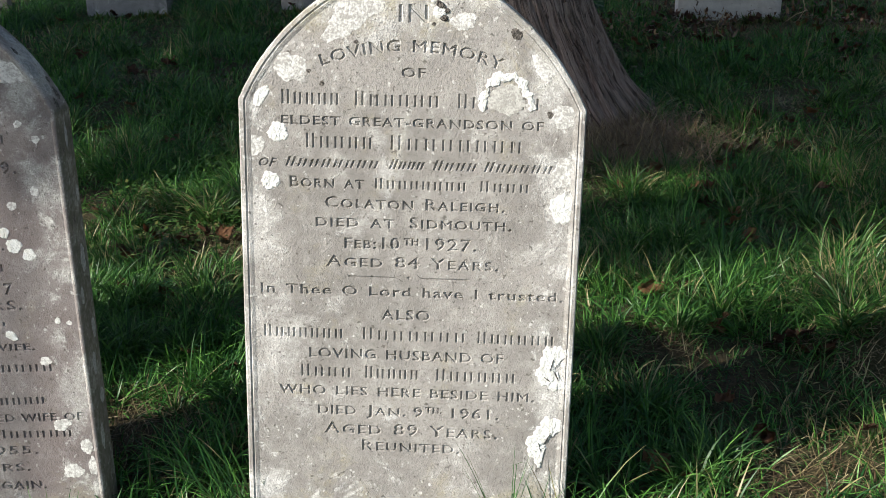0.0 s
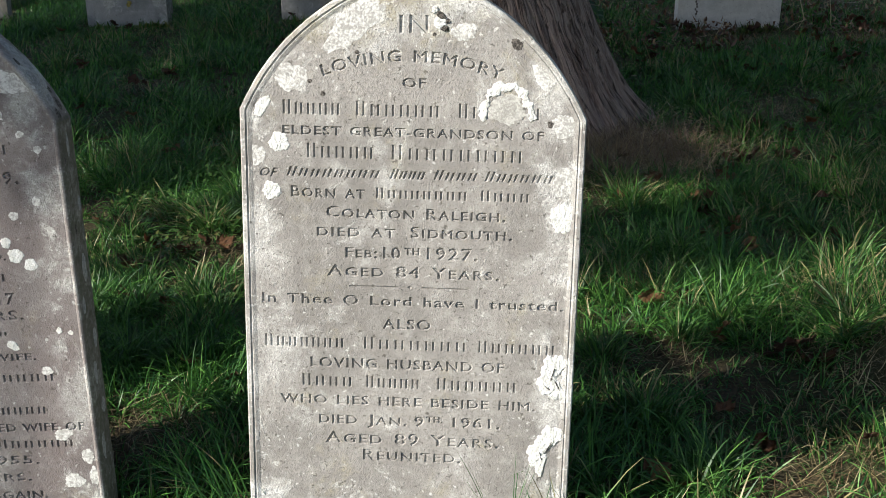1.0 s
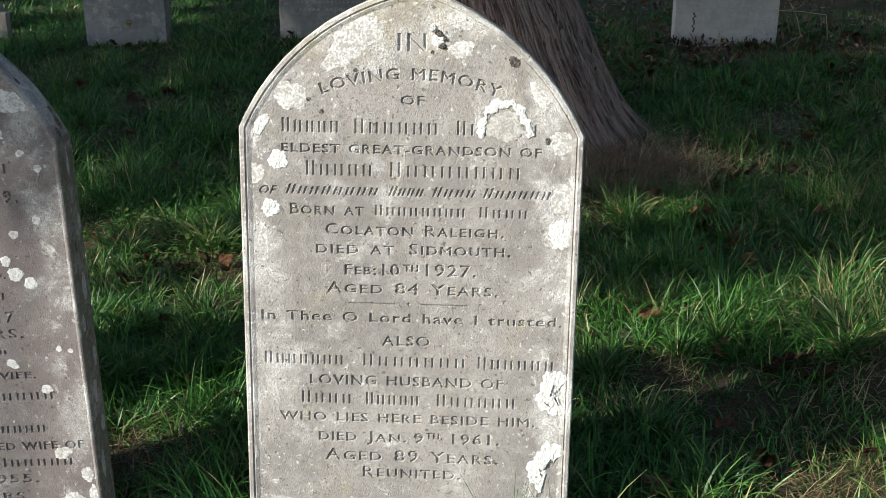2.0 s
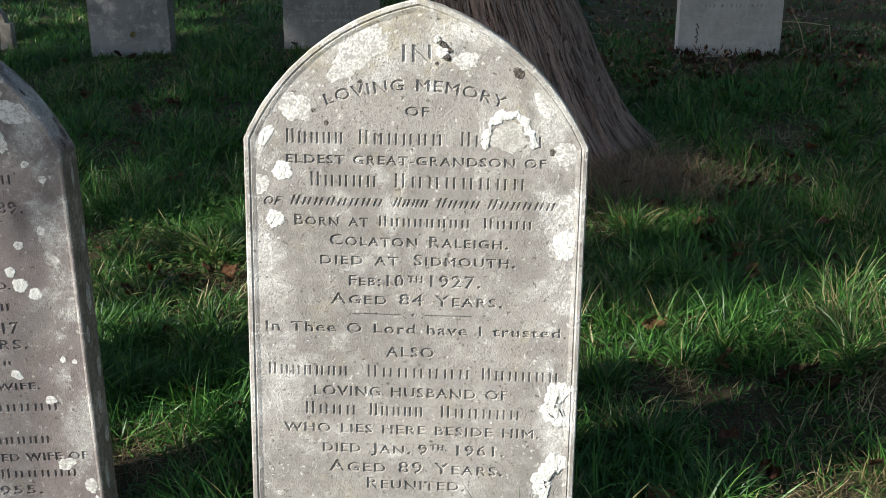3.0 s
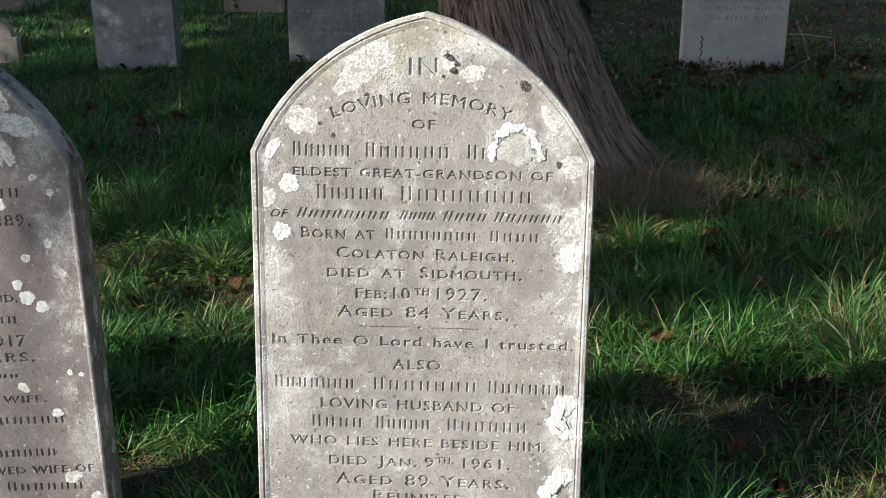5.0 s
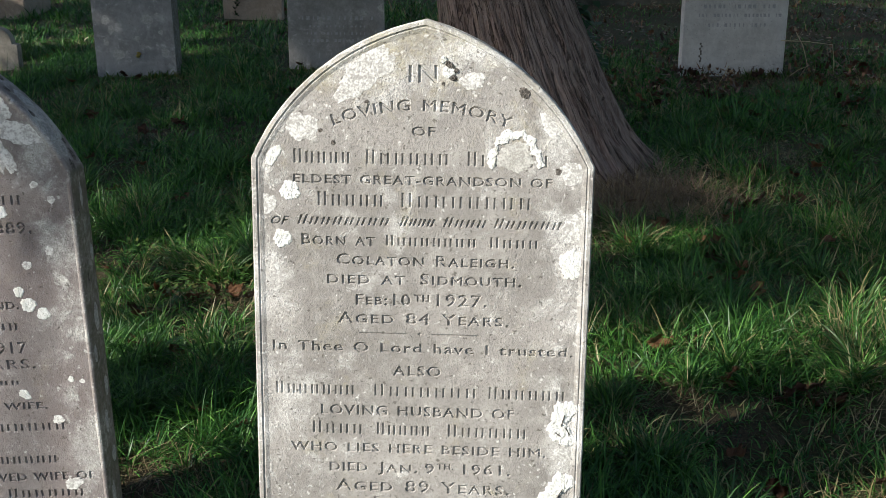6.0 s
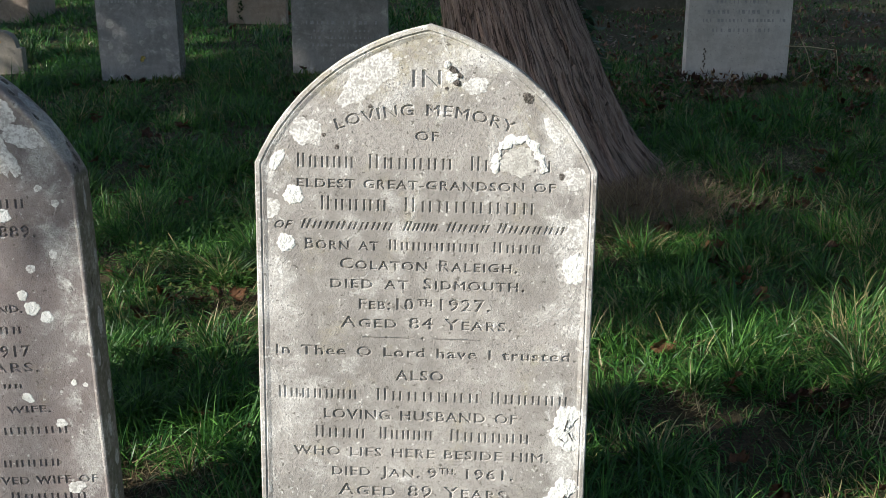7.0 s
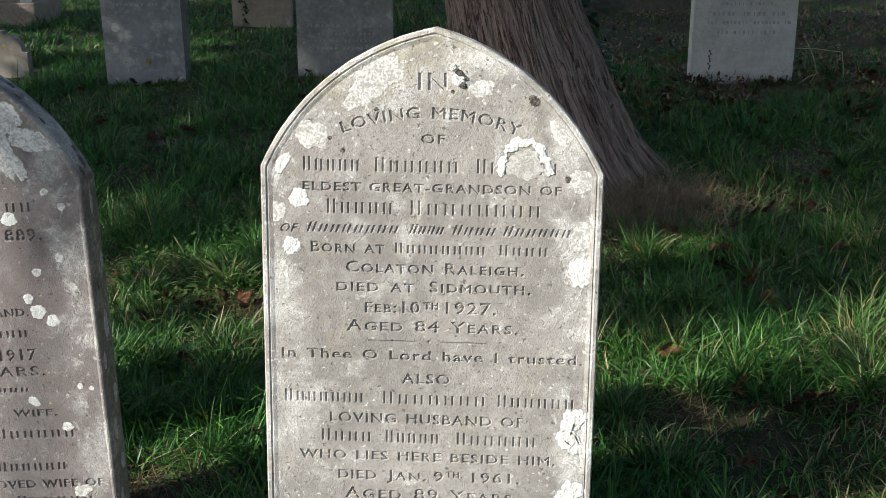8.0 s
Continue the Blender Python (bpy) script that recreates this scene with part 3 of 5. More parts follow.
    crust(ob, -0.1050, 0.1120, 0.005, 0.004, face, DARK_CRUST, "blackish spot", 29, high=0.0006)
    crust(ob, -0.1700, 0.0330, 0.005, 0.005, face, DARK_CRUST, "blackish spot", 30, high=0.0006)
    crust(ob, -0.1950, 0.0560, 0.005, 0.004, face, DARK_CRUST, "blackish spot", 31, high=0.0006)
    crust(ob, 0.2620, -0.0150, 0.006, 0.007, face, DARK_CRUST, "blackish spot", 32, high=0.0006)
    crust(ob, 0.2940, -0.1250, 0.022, 0.030, face, DULL_CRUST, "pale lichen patch", 33, high=0.0005)
    crust(ob, -0.2880, -0.2180, 0.010, 0.016, face, DULL_CRUST, "pale lichen patch", 34, high=0.0006)
    crust(ob, 0.2850, -0.5900, 0.020, 0.014, face, DULL_CRUST, "pale lichen patch", 35, high=0.0005, turn=0.4)
    for u, v, high, turn in ((0.2880, -0.5180, 0.021, -0.25), (0.2990, -0.5420, 0.016, 0.5), (0.2800, -0.5480, 0.011, 0.9), (0.2870, -0.6760, 0.017, -0.5), (0.2720, -0.6980, 0.013, 0.3)):
        crust(ob, u, v, 0.0013, high * 0.8, face, DARK_CRUST, "dark crack in the crusty lichen", 40 + int(high * 1000), high=0.0040, turn=turn)
    return ob


STONE_AT = Vector((-0.05975, 2.06535, 0.87010))
STONE_TURN = (Matrix.Rotation(radians(-2.951), 4, "Z") @ Matrix.Rotation(radians(-4.388), 4, "X") @ Matrix.Rotation(radians(0.935), 4, "Y"))
main_gravestone()


def left_gravestone():
    face = 0.0030
    half = 0.320
    outline = arch_outline(half, -1.00, 0.275, 0.050, 0.050)
    profile = [(0.0, 0.006), (0.0025, 0.0012), (0.0055, 0.0), (0.0085, 0.0005), (0.0115, face)]
    c = half
    carving = Carving()
    carving.letters("1889.", c - 0.176, c - 0.090, -0.1140, 0.0235)
    carving.letters("AND.", c - 0.203, c - 0.135, -0.2655, 0.0150)
    carving.letters("1917", c - 0.203, c - 0.131, -0.3565, 0.0235)
    carving.letters("YEARS.", c - 0.262, c - 0.117, -0.3890, 0.0195)
    carving.letters("WIFE.", c - 0.190, c - 0.104, -0.4750, 0.0140)
    carving.letters("LOVED WIFE OF", c - 0.262, c - 0.026, -0.6305, 0.0170)
    carving.letters("1955.", c - 0.232, c - 0.127, -0.7035, 0.0190)
    carving.letters("YEARS.", c - 0.292, c - 0.149, -0.7415, 0.0170)
    carving.letters("AGAIN.", c - 0.238, c - 0.120, -0.7825, 0.0175)
    for base, cap, u0, u1, count in ((-0.0580, 0.0240, 0.330, 0.098, 8), (-0.3100, 0.0200, 0.262, 0.137, 5), (-0.5225, 0.0210, 0.235, 0.068, 6),
                                     (-0.5935, 0.0210, 0.240, 0.094, 6), (-0.6680, 0.0205, 0.210, 0.047, 6), (-0.4240, 0.0130, 0.262, 0.150, 5)):
        carving.bars(c - u0, c - u1, base, cap, count)
    bm = slab(outline, 0.082, profile, wobble=0.0005, seed=8, carving=carving)
    me = bpy.data.meshes.new("gravestone")
    bm.to_mesh(me)
    bm.free()
    me.materials.append(ROSY_STONE)
    ob = new("gravestone", me)
    turn = Matrix.Rotation(radians(-3.5), 4, "X") @ Matrix.Rotation(radians(-1.85), 4, "Y")
    ob.matrix_world = Matrix.Translation((-0.728, 2.05, 0.856)) @ turn @ Matrix.Translation((-half, 0, 0))
    tagged(ob, "rosy grey stone gravestone with lichen spots, leaning slightly back", "gravestone", "gravestones in the front row")
    for u, v, ru, rv, mat, s, turned in ((-0.131, -0.231, 0.0105, 0.0115, CRUST, 31, 0), (-0.115, -0.258, 0.0160, 0.0150, CRUST, 32, 0), (-0.088, -0.277, 0.0135, 0.0130, CRUST, 33, 0.3),
                                 (-0.149, -0.071, 0.016, 0.014, CRUST, 34, 0), (-0.050, -0.415, 0.006, 0.007, CRUST, 35, 0), (-0.146, -0.444, 0.014, 0.009, CRUST, 36, -0.7),
                                 (-0.028, -0.420, 0.006, 0.005, DULL_CRUST, 37, 0), (-0.145, 0.062, 0.022, 0.060, DULL_CRUST, 38, 0.2), (-0.088, 0.080, 0.050, 0.022, DULL_CRUST, 39, -0.25), (-0.135, 0.125, 0.034, 0.032, DULL_CRUST, 44, 0.0),
                                 (-0.070, -0.640, 0.020, 0.013, DULL_CRUST, 45, 0.3), (-0.026, -0.690, 0.013, 0.018, DULL_CRUST, 46, 0.1), (-0.085, -0.500, 0.012, 0.010, DULL_CRUST, 47, 0), (-0.060, -0.150, 0.009, 0.011, DULL_CRUST, 48, 0),
                                 (-0.045, -0.050, 0.008, 0.008, DULL_CRUST, 49, 0), (-0.075, -0.020, 0.009, 0.007, DULL_CRUST, 50, 0.4), (-0.040, -0.210, 0.008, 0.010, DULL_CRUST, 51, 0),
                                 (-0.118, 0.030, 0.012, 0.030, DULL_CRUST, 40, 0.35), (-0.060, -0.745, 0.022, 0.017, DULL_CRUST, 41, 0), (-0.018, -0.735, 0.010, 0.022, DULL_CRUST, 42, 0),
                                 (-0.108, -0.178, 0.010, 0.009, DULL_CRUST, 43, 0)):
        crust(ob, c + u, v, ru, rv, face, mat, "white lichen patch" if mat is CRUST else "pale grey lichen patch", s, high=0.0011, turn=turned)
    # growth on the sloping shoulder and the side
    top, shoulder = Vector((0.0, 0.275)), Vector((half, 0.0))
    for k, (along, deep, ru, rv, mat) in enumerate(((0.97, 0.030, 0.010, 0.012, DARK_CRUST), (0.93, 0.058, 0.009, 0.014, DARK_CRUST), (0.90, 0.036, 0.014, 0.010, FAINT_CRUST), (0.86, 0.060, 0.007, 0.010, DARK_CRUST),
                                                    (0.80, 0.030, 0.016, 0.022, FAINT_CRUST), (0.74, 0.055, 0.011, 0.018, FAINT_CRUST), (0.70, 0.022, 0.006, 0.009, DARK_CRUST), (0.62, 0.050, 0.018, 0.024, FAINT_CRUST),
                                                    (0.55, 0.028, 0.006, 0.008, DARK_CRUST), (0.48, 0.058, 0.008, 0.008, DARK_CRUST))):
        flat = top.lerp(shoulder, along)
        way = (shoulder - top).normalized()
        normal = Vector((-way.y, way.x))
        at = flat + normal * (0.050 * 4 * along * (1 - along) + 0.0002)
        lean = math.atan2(normal.y, normal.x) + math.atan(0.050 * 4 * (1 - 2 * along) / (shoulder - top).length)
        spot = crust(ob, deep, 0.0, ru, rv, 0.0, mat, "black lichen spot" if mat is DARK_CRUST else "pale grey lichen patch", 300 + k, high=0.0012)
        spot.matrix_local = Matrix.Translation((at.x, 0, at.y)) @ Matrix.Rotation(-lean, 4, "Y") @ Matrix.Rotation(radians(90), 4, "Z")
    for k, (v, deep, ru, rv, mat) in enumerate(((-0.050, 0.042, 0.007, 0.026, FAINT_CRUST), (-0.075, 0.020, 0.004, 0.007, DARK_CRUST), (-0.170, 0.066, 0.008, 0.016, FAINT_CRUST), (-0.215, 0.030, 0.005, 0.010, DARK_CRUST),
                                                (-0.300, 0.050, 0.012, 0.030, FAINT_CRUST), (-0.370, 0.020, 0.008, 0.018, FAINT_CRUST), (-0.450, 0.060, 0.010, 0.022, FAINT_CRUST), (-0.520, 0.038, 0.010, 0.026, FAINT_CRUST),
                                                (-0.600, 0.058, 0.012, 0.018, FAINT_CRUST), (-0.680, 0.030, 0.011, 0.030, FAINT_CRUST))):
        spot = crust(ob, deep, v, ru, rv, 0.0, mat, "black lichen spot" if mat is DARK_CRUST else "pale grey lichen patch", 320 + k, high=0.0010)
        spot.matrix_local = Matrix.Translation((half, 0, 0)) @ Matrix.Rotation(radians(90), 4, "Z")


left_gravestone()


def plain_outline(half, high, crown, count=14):
    """An upright slab with a gently rounded head; v = 0 on the ground, running some way into it."""
    pts = [(-half, -0.25), (-half, 0.0), (-half, high)]
    pts += [(half * math.sin(a), high + crown * math.cos(a)) for a in (math.pi * (k / count - 0.5) for k in range(1, count))]
    return pts + [(half, high), (half, 0.0), (half, -0.25)]


def bar_panel(parent, u0, u1, v, cap, count, mat):
    """Worn lettering too faint to read: short shallow bars of uneven width on a face, in words."""
    pitch = (u1 - u0) / count
    r = random.Random(int(v * 1000) + count)
    shapes = []
    for wide in (0.22, 0.40, 0.62):
        bm = bmesh.new()
        bmesh.ops.create_cube(bm, size=1.0, matrix=Matrix.Diagonal((pitch * wide, 0.002, cap, 1)))
        me = bpy.data.meshes.new("worn_letter")
        bm.to_mesh(me)
        bm.free()
        me.materials.append(mat)
        shapes.append(me)
    gap = r.randint(3, 6)
    for k in range(count):
        if k == gap:
            gap += r.randint(4, 8)
            continue
        ob = new("worn_letter", r.choice(shapes))
        ob.parent = parent
        ob.location = (u0 + pitch * (k + 0.5 + r.uniform(-0.1, 0.1)), -0.0002, v)


FAINT = plain_material("worn_letters", (0.26, 0.26, 0.27), (0.38, 0.38, 0.39), 90.0)


def back_gravestone(x, y, yaw, half, high, crown, thick, mat, label, lean=0.0, tilt=0.0, seed=5, lines=()):
    bm = slab(plain_outline(half, high, crown), thick, [(0.0, 0.005), (0.004, 0.0)], wobble=0.002, seed=seed)
    me = bpy.data.meshes.new("gravestone")
    bm.to_mesh(me)
    bm.free()
    me.materials.append(mat)
    ob = new("gravestone", me)
    ob.matrix_world = pose(x, y, float(ground_z(x, y)), -lean, tilt, yaw)
    tagged(ob, label, "gravestone", "gravestones in the shade")
    for u0, u1, v, cap, count in lines:
        bar_panel(ob, u0, u1, v, cap, count, FAINT)
    return ob


right_back = back_gravestone(1.975, 7.78, 3.0, 0.362, 0.80, 0.16, 0.09, WHITE_STONE, "whitish limestone gravestone with worn lettering in deep shade", tilt=0.6, seed=51,
                lines=((-0.18, 0.19, 0.545, 0.022, 13), (-0.24, 0.28, 0.478, 0.026, 15), (-0.27, 0.32, 0.418, 0.022, 22), (-0.20, 0.22, 0.352, 0.024, 14)))
left_back = back_gravestone(-2.200, 7.86, 0.0, 0.282, 0.86, 0.14, 0.17, BLUE_STONE, "blue-grey slab gravestone with lichen blotches in shade", tilt=-0.3, seed=52,
                lines=((-0.20, 0.20, 0.555, 0.022, 16),))
back_gravestone(-0.815, 8.12, 1.0, 0.347, 0.90, 0.14, 0.09, GREY_STONE, "grey gravestone with faint worn lettering in shade", tilt=0.8, seed=53,
                lines=((-0.22, 0.24, 0.560, 0.020, 16), (-0.26, 0.28, 0.370, 0.026, 14), (-0.20, 0.22, 0.312, 0.014, 14), (-0.22, 0.22, 0.262, 0.018, 15), (-0.21, 0.20, 0.210, 0.020, 13)))
# out of view; added so that its shadow falls across the grass
back_gravestone(-2.33, 2.08, 0.0, 0.43, 1.18, 0.16, 0.09, GREY_STONE, "unseen grey gravestone added in the front row to cast a shadow", seed=57)
back_gravestone(-1.88, 10.90, 0.0, 0.285, 0.66, 0.10, 0.12, TAN_STONE, "tan sandstone gravestone with a climbing weed", seed=54)


def shouldered_gravestone():
    """A low pale headstone with a hollowed shoulder."""
    pts = [(-0.32, -0.25), (-0.32, 0.0), (-0.32, 0.19), (-0.285, 0.195), (-0.28, 0.22)]
    pts += [(-0.28 + 0.12 * (1 - math.cos(a)), 0.22 + 0.10 * math.sin(a)) for a in (0.4, 0.8, 1.2, 1.57)]
    pts += [(-0.15, 0.345), (0.15, 0.345)] + [(-p, q) for p, q in reversed(pts[5:9])] + [(0.28, 0.22), (0.285, 0.195), (0.32, 0.19), (0.32, 0.0), (0.32, -0.25)]
    bm = slab(pts, 0.09, [(0.0, 0.004), (0.003, 0.0)], wobble=0.0015, seed=61)
    me = bpy.data.meshes.new("gravestone")
    bm.to_mesh(me)
    bm.free()
    me.materials.append(BUFF_STONE)
    ob = new("gravestone", me)
    ob.matrix_world = pose(-3.465, 8.15, float(ground_z(-3.465, 8.15)), 0, 0, 2)
    for u, v, k in ((-0.10, 0.27, 95), (0.16, 0.24, 96), (0.02, 0.30, 97)):
        crust(ob, u, v, 0.018, 0.012, 0.0, ORANGE_CRUST, "orange lichen spot", k, high=0.0006)
    tagged(ob, "low buff headstone with stepped, hollowed shoulders in grass", "gravestone", "gravestones in the shade")


shouldered_gravestone()
for k in range(8):
    crust(right_back, -0.231 + 0.006 * math.sin(2.3 * k), 0.105 + 0.017 * k, 0.007, 0.009, 0.0, DARK_CRUST, "dark bead-like growth", 70 + k, high=0.0015)
for u, v, ru, rv, k in ((-0.19, 0.40, 0.03, 0.035, 81), (-0.16, 0.33, 0.022, 0.03, 82), (0.10, 0.40, 0.045, 0.035, 83), (0.17, 0.43, 0.016, 0.018, 84), (-0.12, 0.16, 0.045, 0.04, 85),
                        (0.19, 0.31, 0.018, 0.018, 86), (0.21, 0.17, 0.03, 0.035, 87), (-0.20, 0.25, 0.02, 0.03, 88), (0.02, 0.27, 0.02, 0.02, 89)):
    crust(left_back, u, v, ru, rv, 0.0, FAINT_CRUST, "pale grey lichen blotch", k, high=0.0006)


def box_bm(sx, sy, sz, edge=0.01, seed=1):
    bm = bmesh.new()
    bmesh.ops.create_cube(bm, size=1.0, matrix=Matrix.Translation((0, 0, sz / 2)) @ Matrix.Diagonal((sx, sy, sz, 1)))
    bmesh.ops.bevel(bm, geom=list(bm.edges), offset=edge, segments=2, affect="EDGES", profile=0.6)
    r = random.Random(seed)
    for v in bm.verts:
        v.co += Vector((r.uniform(-1, 1), r.uniform(-1, 1), r.uniform(-1, 1))) * edge * 0.25
    return bm


def stepped_plinth():
    root = tagged(new("monument_base"), "stepped grey-brown stone monument base in the grass", "monument")
    root.location = (-4.65, 11.55, float(ground_z(-4.65, 11.3)) - 0.05)
    part("lower_step", box_bm(0.95, 0.75, 0.27, 0.012, 3), TAN_STONE, root)
    upper = part("upper_step", box_bm(0.70, 0.55, 0.22, 0.012, 4), TAN_STONE, root)
    upper.location = (-0.03, 0.0, 0.265)


stepped_plinth()


def white_urn():
    """A small white stone vase standing on the monument's step."""
    bm = bmesh.new()
    rings = [(0.055, 0.0), (0.06, 0.015), (0.045, 0.03), (0.065, 0.07), (0.075, 0.11), (0.06, 0.15), (0.068, 0.165), (0.055, 0.165), (0.045, 0.12)]
    rows = [[bm.verts.new((rad * math.cos(0.3927 * k), rad * math.sin(0.3927 * k), z)) for k in range(16)] for rad, z in rings]
    for a, b in zip(rows, rows[1:]):
        for k in range(16):
            bm.faces.new((a[k], a[(k + 1) % 16], b[(k + 1) % 16], b[k])).smooth = True
    bm.faces.new(list(reversed(rows[0])))
    bm.faces.new(rows[-1])
    me = bpy.data.meshes.new("vase")
    bm.to_mesh(me)
    bm.free()
    me.materials.append(CRUST)
    ob = new("vase", me)
    ob.location = (-4.30, 11.30, float(ground_z(-4.65, 11.3)) - 0.05 + 0.267)
    tagged(ob, "small white stone vase on the monument step", "vase")


white_urn()


def grave_kerb():
    root = tagged(new("grave_kerb"), "low dark stone kerb round an old grave", "kerb")
    root.location = (2.2, 11.9, float(ground_z(2.2, 11.9)) - 0.04)
    for x, y, sx, sy in ((0.0, 0.0, 2.1, 0.14), (0.0, 0.95, 2.1, 0.14), (-0.98, 0.475, 0.14, 0.80), (0.98, 0.475, 0.14, 0.80)):
        side = part("kerb_stone", box_bm(sx, sy, 0.16, 0.012, 7), DARK_STONE, root)
        side.location = (x, y, 0)


grave_kerb()


# ---- trees ----
def trunk_shift(h, lean):
    """How far the trunk has leant at height h: strongly at the foot, less higher up."""
    return lean * (min(h, 1.3) + 0.25 * max(0.0, h - 1.3))


def barked(ob, places):
    """Gives the mesh its places round the stem and along it, for the bark's grain."""
    layer = ob.data.attributes.new("bark", "FLOAT_VECTOR", "POINT")
    layer.data.foreach_set("vector", np.array(places, dtype=np.float32).ravel())
    return ob


def tree_trunk(parent, high, r0, flare, lean, seed, around=150, up=120, fine=True):
    """A trunk that spreads into roots at the foot; the fine one has strips of bark between long dark furrows."""
    bm = bmesh.new()
    rows, places = [], []
    for j in range(up + 1):
        t = j / up
        z = -0.15 + (high + 0.15) * t ** (2.2 if fine else 1.5)
        row = []
        for k in range(around):
            a = 6.28318 * k / around
            h = max(0.0, z)
            places.append((0.36 * math.cos(a + 0.05 * h), 0.36 * math.sin(a + 0.05 * h), z))
            if fine:
                rad = r0 * (1 - 0.25 * max(0.0, h - 0.84) / high) + 0.15 * max(0.0, 0.84 - h)
                rad += flare * math.exp(-h / 0.12) * (1 + 0.22 * math.sin(3 * a + 1.5) + 0.20 * math.sin(5 * a + 1.3))
                rad *= 1 + 0.022 * math.sin(4 * a + 2.6 + 0.5 * h) + 0.014 * math.sin(9 * a + 3.3 - 0.7 * h)
                wave = 0.05 * math.sin(3.1 * h + 2.0 * math.sin(a)) + 0.10 * h
                p = Vector((math.cos(a + wave) * 4.2, math.sin(a + wave) * 4.2, h * 0.6 + seed))
                q = Vector((math.cos(a + wave) * 10.0, math.sin(a + wave) * 10.0, h * 1.0 + seed + 7))
                s = Vector((math.cos(a + wave) * 24.0, math.sin(a + wave) * 24.0, h * 3.2 + seed + 3))
                furrow = 1 - min(1.0, abs(noise.noise(p)) * 7.0)
                crack = 1 - min(1.0, abs(noise.noise(q)) * 5.0)
                rad += -0.004 - 0.024 * furrow ** 1.5 - 0.013 * crack - 0.005 * noise.noise(s)
            else:
                rad = r0 * (1 - 0.45 * h / high) + flare * math.exp(-h / 0.20) * (1 + 0.30 * math.sin(3 * a + 1.4) + 0.25 * math.sin(5 * a + 1.1))
            row.append(bm.verts.new((rad * math.cos(a) + trunk_shift(h, lean), rad * math.sin(a), z)))
        rows.append(row)
    for a, b in zip(rows, rows[1:]):
        for k in range(around):
            bm.faces.new((a[k], a[(k + 1) % around], b[(k + 1) % around], b[k])).smooth = True
    bm.faces.new(rows[-1])
    return barked(part("trunk", bm, BARK, parent, "reddish brown fibrous furrowed bark" if fine else ""), places)


def limb(parent, a, b, r0, r1, sag):
    bm = bmesh.new()
    a, b = Vector(a), Vector(b)
    axis = (b - a).normalized()
    s1 = axis.orthogonal().normalized()
    s2 = axis.cross(s1)
    rows = []
    for j in range(7):
        t = j / 6
        c = a.lerp(b, t) + Vector((0, 0, sag * math.sin(math.pi * t)))
        r = r0 + (r1 - r0) * t
        rows.append([bm.verts.new(c + (s1 * math.cos(k * 0.785) + s2 * math.sin(k * 0.785)) * r) for k in range(8)])
    for p, q in zip(rows, rows[1:]):
        for k in range(8):
            bm.faces.new((p[k], p[(k + 1) % 8], q[(k + 1) % 8], q[k])).smooth = True
    return barked(part("limb", bm, BARK, parent), [(r0 * math.cos(k * 0.785), r0 * math.sin(k * 0.785), j * 0.3) for j in range(7) for k in range(8)])


def crown_mesh(tips, spread, count, size, seed, flat=0.6):
    """Sprays of small leaves in clumps round the limb ends, with gaps between the clumps."""
    r = np.random.RandomState(seed)
    tips = np.asarray(tips, float)
    clumps = tips[r.randint(0, len(tips), count // 90)] + r.normal(0, 1, (count // 90, 3)) * spread * np.array((1, 1, flat))
    which = r.randint(0, len(clumps), count)
    base = clumps[which] + r.normal(0, 1, (count, 3)) * np.array((0.24, 0.24, 0.15)) * spread * 0.55
    return blades("crown", base, r.uniform(0.7, 1.3, count) * size, r.uniform(0.8, 1.2, count) * size * 0.42, r.uniform(0, 6.283, count),
                  r.uniform(0.5, 1.9, count), r.uniform(0.1, 0.9, count), CROWN, rungs=2)


def tree(x, y, high, r0, flare, crown_base, crown_radius, leaves, seed, label, fine=False, lean=0.0, spread=0.9, size=0.14):
    r = random.Random(seed)
    root = tagged(new("tree"), label, "tree")
    root.location = (x, y, float(ground_z(x, y)))
    tree_trunk(root, high * 0.75, r0, flare, lean, seed, *((520, 240, True) if fine else (24, 20, False)))
    tips = []
    for k in range(11):
        a = 2.4 * k + r.uniform(-0.3, 0.3)
        z0 = crown_base + (high * 0.72 - crown_base) * k / 11
        reach = crown_radius * (1 - 0.35 * k / 11) * r.uniform(0.7, 1.0)
        start = (trunk_shift(z0, lean), 0.0, z0)
        end = (reach * math.cos(a) + start[0], reach * math.sin(a), z0 + r.uniform(0.3, 1.2))
        limb(root, start, end, r0 * 0.30 * (1 - 0.5 * k / 11), 0.02, r.uniform(-0.1, 0.35))
        tips += [tuple(Vector(start).lerp(Vector(end), f)) for f in (0.4, 0.6, 0.8, 1.0)]
    tips.append((0, 0, high))
    me = crown_mesh(tips, spread, leaves, size, seed)
    ob = new("crown", me)
    ob.parent = root
    return root


tree(0.479, 5.30, 9.0, 0.318, 0.15, 3.0, 3.4, 26000, 7, "old evergreen tree with fibrous reddish bark and spreading roots", fine=True, lean=-0.27)
# all further trees are out of view, added to cast shade and block sky light
tree(-14.0, -0.85, 15.5, 0.17, 0.10, 8.75, 2.1, 36000, 27, "unseen tall evergreen tree with a high crown, added to cast shade", spread=0.65)
tree(-5.0, 0.08, 5.5, 0.014, 0.02, 3.40, 0.12, 900, 28, "unseen slender young tree added to cast dappled shade", spread=0.08, size=0.07)
tree(-7.545, -0.06, 9.4, 0.045, 0.02, 4.20, 0.52, 6800, 30, "unseen slender young tree added to cast dappled shade", spread=0.24)
# these two are added on the right to cut the sky's fill light
tree(6.3, 4.7, 5.0, 0.20, 0.12, 0.7, 2.5, 22000, 33, "unseen low dense evergreen tree added to block sky light")
